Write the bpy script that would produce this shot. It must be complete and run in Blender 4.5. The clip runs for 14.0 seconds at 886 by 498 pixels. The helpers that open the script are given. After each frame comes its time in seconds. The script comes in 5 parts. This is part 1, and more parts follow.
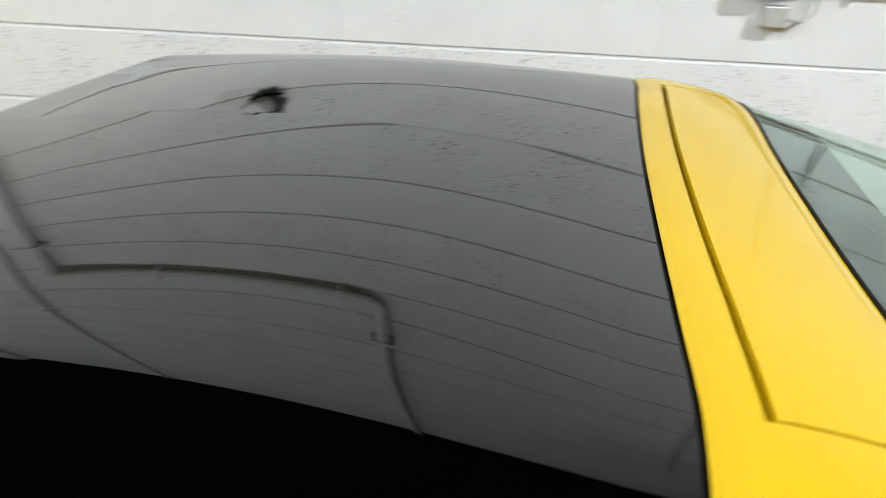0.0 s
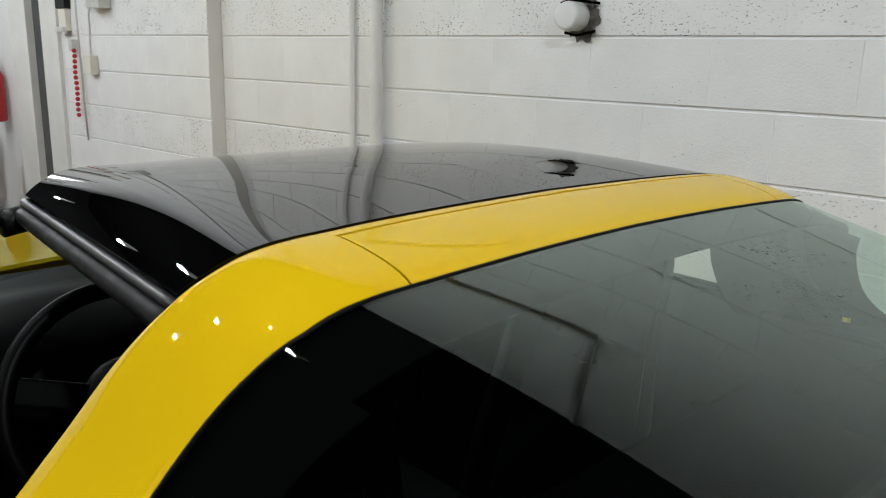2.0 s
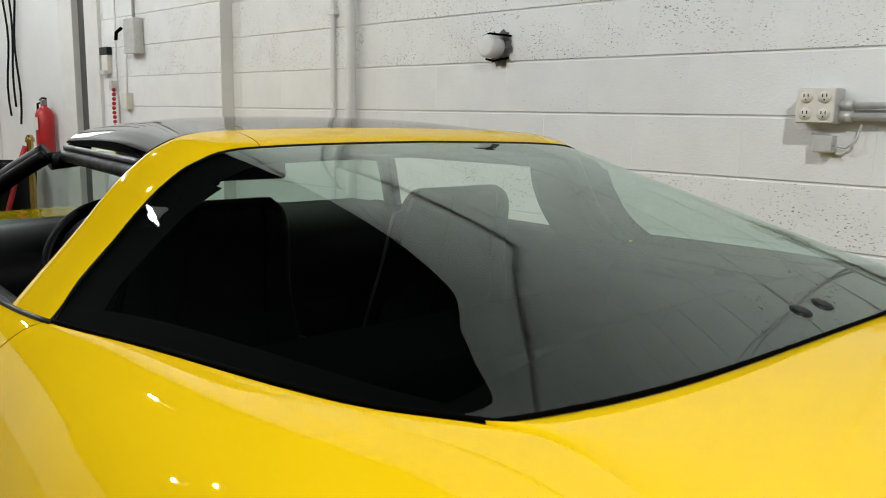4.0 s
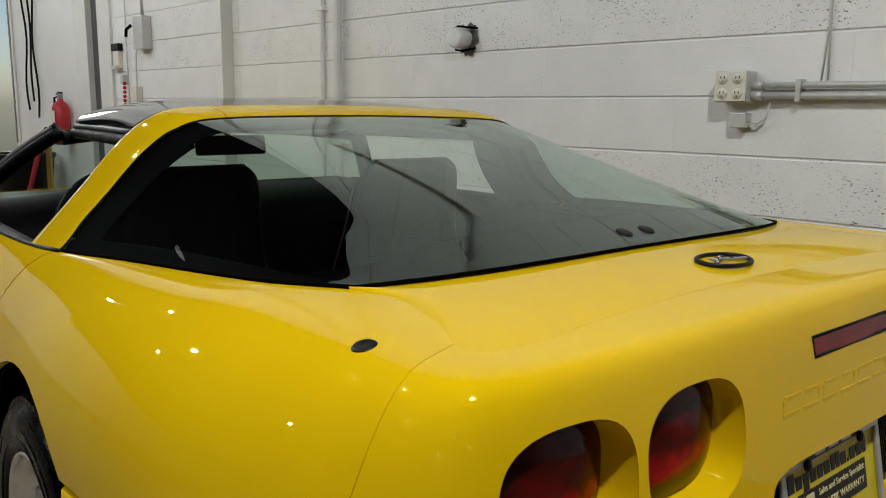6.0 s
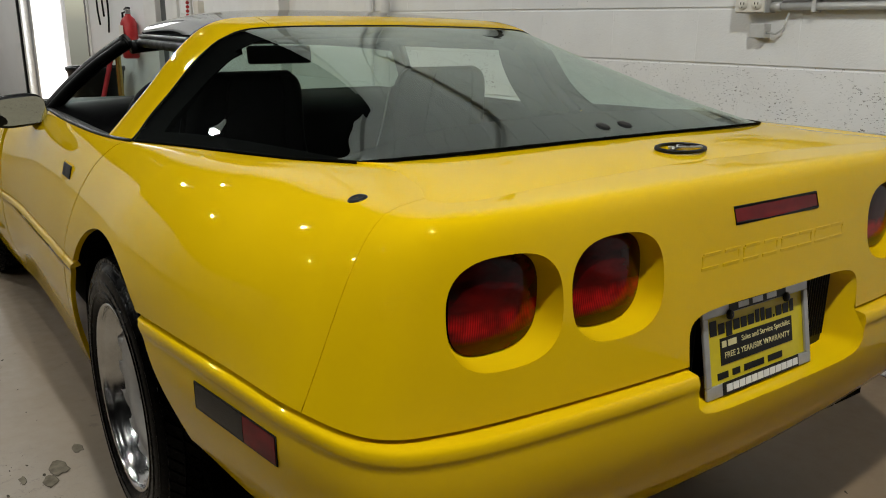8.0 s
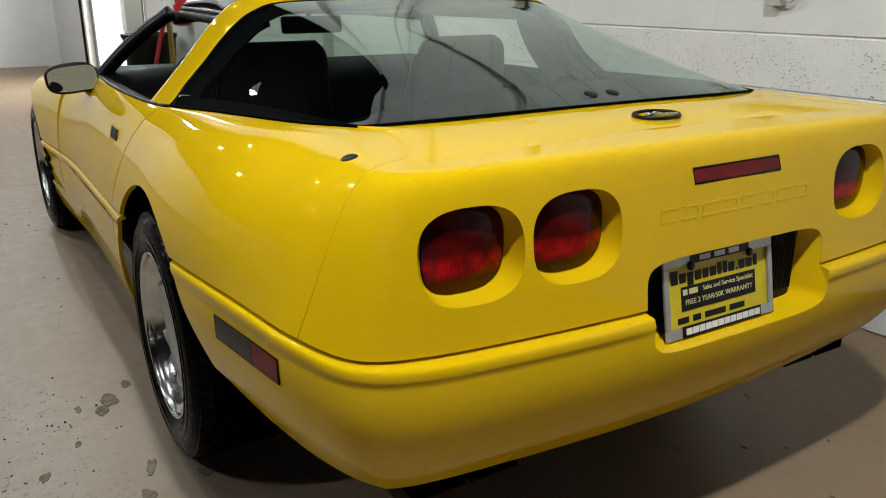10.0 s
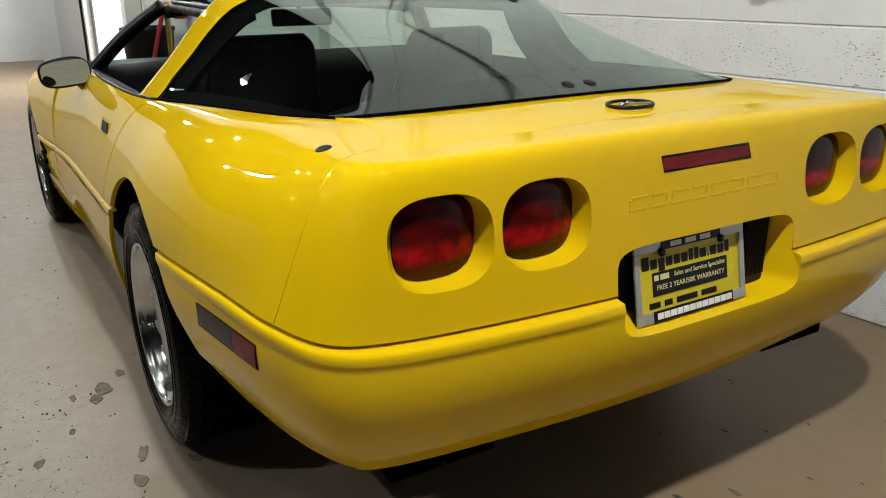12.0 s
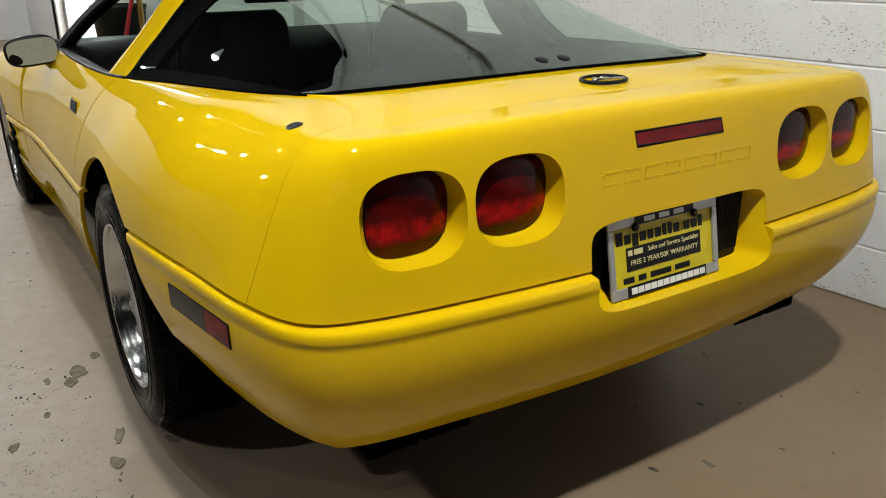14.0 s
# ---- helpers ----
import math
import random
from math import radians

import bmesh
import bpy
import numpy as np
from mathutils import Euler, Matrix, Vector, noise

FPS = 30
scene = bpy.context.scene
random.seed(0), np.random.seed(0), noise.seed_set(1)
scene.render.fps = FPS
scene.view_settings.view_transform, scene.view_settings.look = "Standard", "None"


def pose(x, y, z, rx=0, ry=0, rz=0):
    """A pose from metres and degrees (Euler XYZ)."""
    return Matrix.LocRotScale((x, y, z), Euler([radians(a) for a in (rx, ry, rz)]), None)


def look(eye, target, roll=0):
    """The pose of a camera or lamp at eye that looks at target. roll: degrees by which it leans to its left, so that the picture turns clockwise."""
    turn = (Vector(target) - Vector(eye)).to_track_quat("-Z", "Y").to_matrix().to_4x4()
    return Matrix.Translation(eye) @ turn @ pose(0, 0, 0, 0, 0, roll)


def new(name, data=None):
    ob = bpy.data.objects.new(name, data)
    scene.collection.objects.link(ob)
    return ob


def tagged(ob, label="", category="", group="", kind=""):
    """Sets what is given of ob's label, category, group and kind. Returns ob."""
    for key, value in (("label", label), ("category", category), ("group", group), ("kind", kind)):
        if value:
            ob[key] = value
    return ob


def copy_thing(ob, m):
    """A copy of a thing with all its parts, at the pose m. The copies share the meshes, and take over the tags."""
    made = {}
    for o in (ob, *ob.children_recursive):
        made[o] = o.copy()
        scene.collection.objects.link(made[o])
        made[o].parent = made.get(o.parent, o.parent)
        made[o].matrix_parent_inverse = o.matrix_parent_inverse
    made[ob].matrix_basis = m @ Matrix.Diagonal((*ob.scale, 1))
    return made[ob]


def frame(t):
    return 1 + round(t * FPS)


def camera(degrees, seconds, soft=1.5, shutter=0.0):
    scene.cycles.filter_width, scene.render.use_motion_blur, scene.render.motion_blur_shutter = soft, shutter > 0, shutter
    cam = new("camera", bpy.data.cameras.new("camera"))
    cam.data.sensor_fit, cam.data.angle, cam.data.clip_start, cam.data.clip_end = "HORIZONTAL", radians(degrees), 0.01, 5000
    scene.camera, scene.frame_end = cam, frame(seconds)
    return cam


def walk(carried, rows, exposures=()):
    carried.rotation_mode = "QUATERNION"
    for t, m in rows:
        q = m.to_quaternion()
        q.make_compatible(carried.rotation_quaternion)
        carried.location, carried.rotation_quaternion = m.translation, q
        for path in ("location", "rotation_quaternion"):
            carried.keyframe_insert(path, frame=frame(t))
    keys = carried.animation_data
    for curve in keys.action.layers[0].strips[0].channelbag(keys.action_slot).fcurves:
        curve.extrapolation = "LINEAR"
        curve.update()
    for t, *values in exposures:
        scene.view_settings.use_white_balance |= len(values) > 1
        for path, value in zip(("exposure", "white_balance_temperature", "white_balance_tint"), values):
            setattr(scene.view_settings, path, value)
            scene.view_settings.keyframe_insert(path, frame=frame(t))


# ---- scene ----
EXPOSURES = [(0, 0.34, 6150, 10), (0.5, 0.14, 6150, 10), (1, -0.12, 6150, 10), (1.5, -0.24, 6150, 10), (2, -0.26, 6250, 10), (3.5, -0.18, 6420, 10),
             (6, -0.67, 6600, 10), (8, -0.60, 6650, 10), (10.5, -0.27, 6480, 10), (14, -0.15, 6560, 10)]   # seconds, stops, kelvin, tint
cam = camera(58.3, 14.0, 1.0, 0.3)
PATH = [
    (0, (-0.720, 0.442, 1.405), (1.074, 0.733, 0.570), 2.3),
    (0.1, (-0.724, 0.377, 1.436), (1.006, 0.872, 0.564), 1.4),
    (0.2, (-0.729, 0.332, 1.460), (0.947, 0.952, 0.562), 0.9),
    (0.3, (-0.738, 0.309, 1.463), (0.915, 0.993, 0.569), 1.1),
    (0.5, (-0.712, 0.222, 1.459), (0.851, 1.112, 0.580), 0.6),
    (0.8, (-0.737, 0.119, 1.449), (0.759, 1.185, 0.659), 0.4),
    (1, (-0.731, 0.068, 1.411), (0.744, 1.218, 0.703), 1.4),
    (1.5, (-0.739, -0.111, 1.372), (0.647, 1.208, 0.789), 1.1),
    (2, (-0.839, -0.331, 1.347), (0.5, 1.079, 0.878), 1.4),
    (2.5, (-0.872, -0.547, 1.309), (0.45, 0.898, 0.903), 1.3),
    (3, (-0.943, -0.758, 1.274), (0.364, 0.713, 0.917), 1.3),
    (3.5, (-1.009, -0.941, 1.231), (0.289, 0.543, 0.897), 1.2),
    (6, (-1.144, -1.486, 1.16), (0.116, 0.028, 0.817), 0.7),
    (6.5, (-1.153, -1.536, 1.146), (0.09, -0.021, 0.745), 0.6),
    (7, (-1.179, -1.601, 1.143), (0.006, -0.053, 0.698), 0.6),
    (7.5, (-1.211, -1.717, 1.147), (-0.069, -0.153, 0.649), 0.5),
    (8, (-1.217, -1.765, 1.146), (-0.104, -0.194, 0.605), 0.6),
    (10.5, (-1.219, -2.001, 1.177), (-0.239, -0.376, 0.546), -0.0),
    (11, (-1.212, -2.015, 1.178), (-0.236, -0.39, 0.541), -0.1),
    (11.5, (-1.203, -2.021, 1.183), (-0.226, -0.4, 0.539), -0.2),
    (12, (-1.192, -2.025, 1.179), (-0.211, -0.406, 0.534), -0.3),
    (12.5, (-1.188, -2.024, 1.176), (-0.197, -0.39, 0.521), -0.3),
    (13, (-1.182, -2.025, 1.174), (-0.185, -0.426, 0.504), -0.4),
    (13.5, (-1.176, -2.028, 1.176), (-0.173, -0.439, 0.491), -0.4),
    (14, (-1.181, -2.028, 1.174), (-0.167, -0.45, 0.479), -0.4),
]
walk(cam, [(t, look(eye, target, roll)) for t, eye, target, roll in PATH],
     exposures=EXPOSURES)

# ---- world and light ----
LAMP_W = 60
ROOM = pose(0, 0, 0, 0, 0, 4.7) @ pose(1.42, 1.16, 0)   # room axes: x=0 is the block wall, y runs along it


def area(name, m, sx, sy, watts, colour):
    lamp = bpy.data.lights.new(name, "AREA")
    lamp.shape, lamp.size, lamp.size_y, lamp.energy, lamp.color = "RECTANGLE", sx, sy, watts, colour
    ob = new(name, lamp)
    ob.matrix_world = m
    return ob


world = bpy.data.worlds.new("sky")
scene.world = world
world.use_nodes = True
wn = world.node_tree.nodes
sky = wn.new("ShaderNodeTexSky")
sky.sky_type, sky.sun_disc, sky.sun_elevation, sky.sun_rotation = "NISHITA", False, radians(49), radians(230)
world.node_tree.links.new(sky.outputs[0], wn["Background"].inputs[0])
wn["Background"].inputs[1].default_value = 0.15
# daylight through the big door in the block wall
area("door_daylight", ROOM @ pose(0.25, 7.3, 1.4, 0, 90, 0), 2.6, 2.1, 290, (0.96, 0.98, 1.0))
sun = bpy.data.lights.new("sun", "SUN")
sun.energy, sun.angle, sun.color = 5.0, radians(0.5), (1.0, 0.96, 0.9)
new("sun", sun).matrix_world = look((-6, -5, 9), (0, 0, 0))

# ---- materials ----


def node_mat(name, colour, rough=0.5, metal=0.0, coat=0.0, coat_rough=0.03, spec=0.5):
    m = bpy.data.materials.new(name)
    m.use_nodes = True
    b = m.node_tree.nodes["Principled BSDF"]
    b.inputs["Base Color"].default_value = (*colour, 1)
    b.inputs["Roughness"].default_value = rough
    b.inputs["Metallic"].default_value = metal
    b.inputs["Coat Weight"].default_value = coat
    b.inputs["Coat Roughness"].default_value = coat_rough
    b.inputs["Specular IOR Level"].default_value = spec
    return m, m.node_tree.nodes, m.node_tree.links, b


def noise_tex(nodes, links, scale, detail=4.0, rough=0.6, coords="Object"):
    tc = nodes.new("ShaderNodeTexCoord")
    n = nodes.new("ShaderNodeTexNoise")
    n.inputs["Scale"].default_value = scale
    n.inputs["Detail"].default_value = detail
    n.inputs["Roughness"].default_value = rough
    links.new(tc.outputs[coords], n.inputs["Vector"])
    return n


def ramp(nodes, links, fac, *stops):
    r = nodes.new("ShaderNodeValToRGB")
    e = r.color_ramp.elements
    while len(e) < len(stops):
        e.new(0.5)
    for el, (p, c) in zip(e, stops):
        el.position = p
        el.color = (*c, 1) if len(c) == 3 else c
    links.new(fac, r.inputs[0])
    return r


def bump(nodes, links, bsdf, height, strength, distance):
    b = nodes.new("ShaderNodeBump")
    b.inputs["Strength"].default_value = strength
    b.inputs["Distance"].default_value = distance
    links.new(height, b.inputs["Height"])
    links.new(b.outputs[0], bsdf.inputs["Normal"])
    return b


def mixed(name, c1, c2, scale, rough=0.5, metal=0.0, coat=0.0, lo=0.35, hi=0.65, bump_scale=0.0, bump_strength=0.2, bump_dist=0.001, r2=None):
    m, n, l, b = node_mat(name, c1, rough, metal, coat)
    t = noise_tex(n, l, scale, 5)
    r = ramp(n, l, t.outputs[0], (lo, c1), (hi, c2))
    l.new(r.outputs[0], b.inputs["Base Color"])
    if r2 is not None:
        rr = ramp(n, l, t.outputs[0], (lo, (rough,) * 3), (hi, (r2,) * 3))
        l.new(rr.outputs[0], b.inputs["Roughness"])
    if bump_scale:
        t2 = noise_tex(n, l, bump_scale, 4)
        bump(n, l, b, t2.outputs[0], bump_strength, bump_dist)
    return m


def make_paint(name, c1, c2, coat=1.0, coat_ior=1.4, spec=0.1):
    m, n, l, b = node_mat(name, c1, 0.45, 0.0, coat, 0.02, spec)
    t = noise_tex(n, l, 2.5, 3)
    r = ramp(n, l, t.outputs[0], (0.3, c1), (0.7, c2))
    l.new(r.outputs[0], b.inputs["Base Color"])
    # faint orange peel and dust
    t2 = noise_tex(n, l, 60, 2)
    bump(n, l, b, t2.outputs[0], 0.006, 0.001)
    b.inputs["Coat IOR"].default_value = coat_ior
    t3 = noise_tex(n, l, 9, 6, 0.7)
    r3 = ramp(n, l, t3.outputs[0], (0.4, (0.002,) * 3), (0.75, (0.012,) * 3))
    l.new(r3.outputs[0], b.inputs["Coat Roughness"])
    return m


YELLOW = make_paint("yellow_paint", (0.64, 0.410, 0.003), (0.68, 0.440, 0.004), coat=0.8, spec=0.0)
ROOF_BLACK = make_paint("black_gloss_roof", (0.0003, 0.0003, 0.0004), (0.0006, 0.0006, 0.0007), coat_ior=1.68, spec=0.0)
RUBBER = mixed("black_rubber", (0.0012, 0.0012, 0.0012), (0.003, 0.003, 0.003), 30, 0.45, lo=0.4, hi=0.7, bump_scale=300, r2=0.65)
TYRE = mixed("tyre_rubber", (0.0006, 0.0006, 0.0006), (0.0014, 0.0014, 0.0014), 25, 0.20, lo=0.35, hi=0.7, bump_scale=220, bump_strength=0.12, r2=0.38)
TRIM = mixed("black_trim", (0.0010, 0.0010, 0.0012), (0.0024, 0.0024, 0.0027), 20, 0.35, r2=0.5)
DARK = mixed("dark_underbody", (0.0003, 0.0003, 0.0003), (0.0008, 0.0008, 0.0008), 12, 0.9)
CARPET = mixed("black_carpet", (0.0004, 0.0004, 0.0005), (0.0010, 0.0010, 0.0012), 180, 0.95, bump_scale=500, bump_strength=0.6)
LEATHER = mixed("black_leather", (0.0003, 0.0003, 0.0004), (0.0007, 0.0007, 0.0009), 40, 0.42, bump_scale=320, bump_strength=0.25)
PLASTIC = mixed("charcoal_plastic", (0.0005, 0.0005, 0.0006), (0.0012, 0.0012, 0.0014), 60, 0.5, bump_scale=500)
GREYTRIM = mixed("grey_interior_trim", (0.10, 0.10, 0.10), (0.14, 0.14, 0.14), 30, 0.6)
CHROME = mixed("polished_aluminium", (0.66, 0.66, 0.65), (0.54, 0.54, 0.53), 14, 0.10, 1.0, r2=0.22)
ALLOY = mixed("satin_alloy", (0.50, 0.49, 0.47), (0.42, 0.41, 0.39), 18, 0.34, 0.15, r2=0.45)
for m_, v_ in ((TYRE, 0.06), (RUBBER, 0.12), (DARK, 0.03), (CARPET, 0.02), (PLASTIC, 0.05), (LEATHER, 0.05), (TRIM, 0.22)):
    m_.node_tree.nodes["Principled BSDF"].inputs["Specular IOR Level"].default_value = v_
MOULD = mixed("dull_grey_moulding", (0.012, 0.012, 0.013), (0.020, 0.020, 0.021), 30, 0.3, r2=0.42)
BADGE = mixed("dark_gold_badge", (0.16, 0.10, 0.03), (0.05, 0.035, 0.015), 60, 0.35, 0.4)
STEEL = mixed("dull_steel", (0.35, 0.35, 0.34), (0.25, 0.24, 0.23), 40, 0.4, 1.0)


def make_glass(name, tint, rough=0.0):
    m = bpy.data.materials.new(name)
    m.use_nodes = True
    n, l = m.node_tree.nodes, m.node_tree.links
    out = n["Material Output"]
    n.remove(n["Principled BSDF"])
    tr = n.new("ShaderNodeBsdfTransparent")
    tr.inputs[0].default_value = (*tint, 1)
    gl = n.new("ShaderNodeBsdfGlossy")
    gl.inputs["Roughness"].default_value = rough
    gl.inputs[0].default_value = (0.86, 0.97, 0.91, 1)
    # gloss rises towards grazing view, both faces of the pane together
    lw = n.new("ShaderNodeLayerWeight")
    lw.inputs[0].default_value = 0.5
    pw = n.new("ShaderNodeMath")
    pw.operation = "POWER"
    pw.inputs[1].default_value = 3.6
    l.new(lw.outputs["Facing"], pw.inputs[0])
    fr = n.new("ShaderNodeMath")
    fr.operation = "MULTIPLY_ADD"
    fr.inputs[1].default_value, fr.inputs[2].default_value = 0.94, 0.055
    l.new(pw.outputs[0], fr.inputs[0])
    mx = n.new("ShaderNodeMixShader")
    l.new(fr.outputs[0], mx.inputs[0])
    l.new(tr.outputs[0], mx.inputs[1])
    l.new(gl.outputs[0], mx.inputs[2])
    l.new(mx.outputs[0], out.inputs[0])
    return m


GLASS = make_glass("green_tinted_glass", (0.75, 0.87, 0.81))


def make_wall():
    m, n, l, b = node_mat("white_painted_block", (0.74, 0.73, 0.70), 0.55)
    t = noise_tex(n, l, 1.3, 5)
    c = ramp(n, l, t.outputs[0], (0.3, (0.69, 0.69, 0.685)), (0.7, (0.77, 0.775, 0.77)))
    # dark pits where the paint bridges over open pores, in patches
    p = noise_tex(n, l, 75, 3, 0.6)
    patch = noise_tex(n, l, 1.7, 3)
    pr = ramp(n, l, p.outputs[0], (0.655, (0, 0, 0)), (0.70, (1, 1, 1)))
    qr = ramp(n, l, patch.outputs[0], (0.47, (0, 0, 0)), (0.60, (1, 1, 1)))
    mul = n.new("ShaderNodeMath")
    mul.operation = "MULTIPLY"
    l.new(pr.outputs[0], mul.inputs[0])
    l.new(qr.outputs[0], mul.inputs[1])
    mx = n.new("ShaderNodeMix")
    mx.data_type = "RGBA"
    l.new(mul.outputs[0], mx.inputs["Factor"])
    l.new(c.outputs[0], mx.inputs["A"])
    mx.inputs["B"].default_value = (0.16, 0.15, 0.14, 1)
    l.new(mx.outputs["Result"], b.inputs["Base Color"])
    h = noise_tex(n, l, 110, 4, 0.6)
    bump(n, l, b, h.outputs[0], 0.35, 0.003)
    return m


WALL = make_wall()


def make_floor():
    """Painted concrete: browner towards the block wall, flaked in the open part of the room."""
    m, n, l, b = node_mat("painted_concrete", (0.30, 0.28, 0.25), 0.45, spec=0.35)
    tc = n.new("ShaderNodeTexCoord")
    sep = n.new("ShaderNodeSeparateXYZ")
    l.new(tc.outputs["Object"], sep.inputs[0])
    wob = noise_tex(n, l, 0.8, 4)
    far = n.new("ShaderNodeMath")                # metres from the wall, with a wavering edge
    far.operation, far.inputs[1].default_value = "MULTIPLY_ADD", 1.6
    l.new(wob.outputs[0], far.inputs[0])
    neg = n.new("ShaderNodeMath")
    neg.operation, neg.inputs[1].default_value = "MULTIPLY", -1.0
    l.new(sep.outputs[0], neg.inputs[0])
    l.new(neg.outputs[0], far.inputs[2])
    away = n.new("ShaderNodeMapRange")
    away.inputs["From Min"].default_value, away.inputs["From Max"].default_value = 2.2, 3.4
    l.new(far.outputs[0], away.inputs[0])
    t = noise_tex(n, l, 1.3, 6)
    brown = ramp(n, l, t.outputs[0], (0.3, (0.215, 0.148, 0.086)), (0.7, (0.262, 0.186, 0.114)))
    grey = ramp(n, l, t.outputs[0], (0.3, (0.228, 0.186, 0.140)), (0.7, (0.285, 0.238, 0.184)))

    def mix(fac, c1, c2):
        mx = n.new("ShaderNodeMix")
        mx.data_type = "RGBA"
        l.new(fac, mx.inputs["Factor"])
        for k, c in (("A", c1), ("B", c2)):
            if isinstance(c, tuple):
                mx.inputs[k].default_value = (*c, 1)
            else:
                l.new(c, mx.inputs[k])
        return mx.outputs["Result"]

    def times(p, q):
        mul = n.new("ShaderNodeMath")
        mul.operation = "MULTIPLY"
        l.new(p, mul.inputs[0])
        l.new(q, mul.inputs[1])
        return mul.outputs[0]
    col = mix(away.outputs[0], brown.outputs[0], grey.outputs[0])
    # scuffs
    t2 = noise_tex(n, l, 18, 6, 0.65)
    patch = noise_tex(n, l, 1.1, 4)
    a = ramp(n, l, t2.outputs[0], (0.62, (0, 0, 0)), (0.68, (0.7, 0.7, 0.7)))
    q = ramp(n, l, patch.outputs[0], (0.5, (0, 0, 0)), (0.62, (1, 1, 1)))
    col = mix(times(a.outputs[0], q.outputs[0]), col, (0.150, 0.122, 0.092))
    # flaked paint in the open part, coarse and fine
    zone = ramp(n, l, noise_tex(n, l, 2.2, 3).outputs[0], (0.34, (0, 0, 0)), (0.54, (1, 1, 1)))
    out = n.new("ShaderNodeMapRange")
    out.inputs["From Min"].default_value, out.inputs["From Max"].default_value = 3.1, 3.45
    l.new(far.outputs[0], out.inputs[0])
    where = times(zone.outputs[0], out.outputs[0])
    for scale, lo, shade in ((46, 0.575, (0.100, 0.086, 0.066)), (120, 0.60, (0.060, 0.052, 0.040))):
        fl = ramp(n, l, noise_tex(n, l, scale, 6, 0.72).outputs[0], (lo, (0, 0, 0)), (lo + 0.025, (0.85,) * 3))
        col = mix(times(fl.outputs[0], where), col, shade)
    l.new(col, b.inputs["Base Color"])
    r = ramp(n, l, t2.outputs[0], (0.35, (0.36,) * 3), (0.7, (0.55,) * 3))
    l.new(r.outputs[0], b.inputs["Roughness"])
    h = noise_tex(n, l, 40, 5)
    bump(n, l, b, h.outputs[0], 0.10, 0.002)
    return m


FLOOR = make_floor()
# near black, so that roof panel and glass mirror a dark side of the room
SHADE = mixed("near_black_wall", (0.012, 0.012, 0.0125), (0.020, 0.020, 0.0205), 2, 0.8)
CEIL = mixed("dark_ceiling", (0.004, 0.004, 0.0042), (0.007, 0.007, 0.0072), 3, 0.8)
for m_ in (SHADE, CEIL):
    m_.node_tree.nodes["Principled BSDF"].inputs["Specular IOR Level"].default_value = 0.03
WHITE = mixed("white_paint", (0.73, 0.73, 0.72), (0.78, 0.785, 0.78), 4, 0.45, bump_scale=80, bump_strength=0.1)

# ---- mesh helpers ----


def mesh_object(name, verts, faces, mat, parent=None, label="", smooth=True):
    me = bpy.data.meshes.new(name)
    me.from_pydata([tuple(map(float, v)) for v in verts], [], faces)
    me.validate()
    if smooth:
        me.shade_smooth()
    if mat:
        me.materials.append(mat)
    ob = new(name, me)
    if parent:
        ob.parent = parent
    if label:
        ob["label"] = label
    return ob


def part(name, bm, mat, parent=None, label="", smooth=False):
    me = bpy.data.meshes.new(name)
    bm.to_mesh(me)
    bm.free()
    if smooth:
        me.shade_smooth()
    if mat:
        me.materials.append(mat)
    ob = new(name, me)
    if parent:
        ob.parent = parent
    if label:
        ob["label"] = label
    return ob


def cr(pts, ts):
    """Smooth curve through control points, read at fractional control indices."""
    p = np.asarray(pts, float)
    n = len(p)
    out = []
    for t in np.atleast_1d(ts):
        i = int(min(max(math.floor(t), 0), n - 2))
        f = t - i
        p0, p1, p2, p3 = p[max(i - 1, 0)], p[i], p[i + 1], p[min(i + 2, n - 1)]
        m1, m2 = (p2 - p0) / 2, (p3 - p1) / 2
        out.append((2 * f**3 - 3 * f**2 + 1) * p1 + (f**3 - 2 * f**2 + f) * m1 + (-2 * f**3 + 3 * f**2) * p2 + (f**3 - f**2) * m2)
    return np.array(out)


def sheet(P, flip=False):
    """Vertices and faces of a grid of points."""
    nu, nv = P.shape[:2]
    faces = []
    for i in range(nu - 1):
        for j in range(nv - 1):
            q = (i * nv + j, (i + 1) * nv + j, (i + 1) * nv + j + 1, i * nv + j + 1)
            faces.append(q[::-1] if flip else q)
    return P.reshape(-1, 3), faces


def grid_normals(P):
    du = np.gradient(P, axis=0)
    dv = np.gradient(P, axis=1)
    n = np.cross(du, dv)
    return n / (np.linalg.norm(n, axis=2, keepdims=True) + 1e-12)


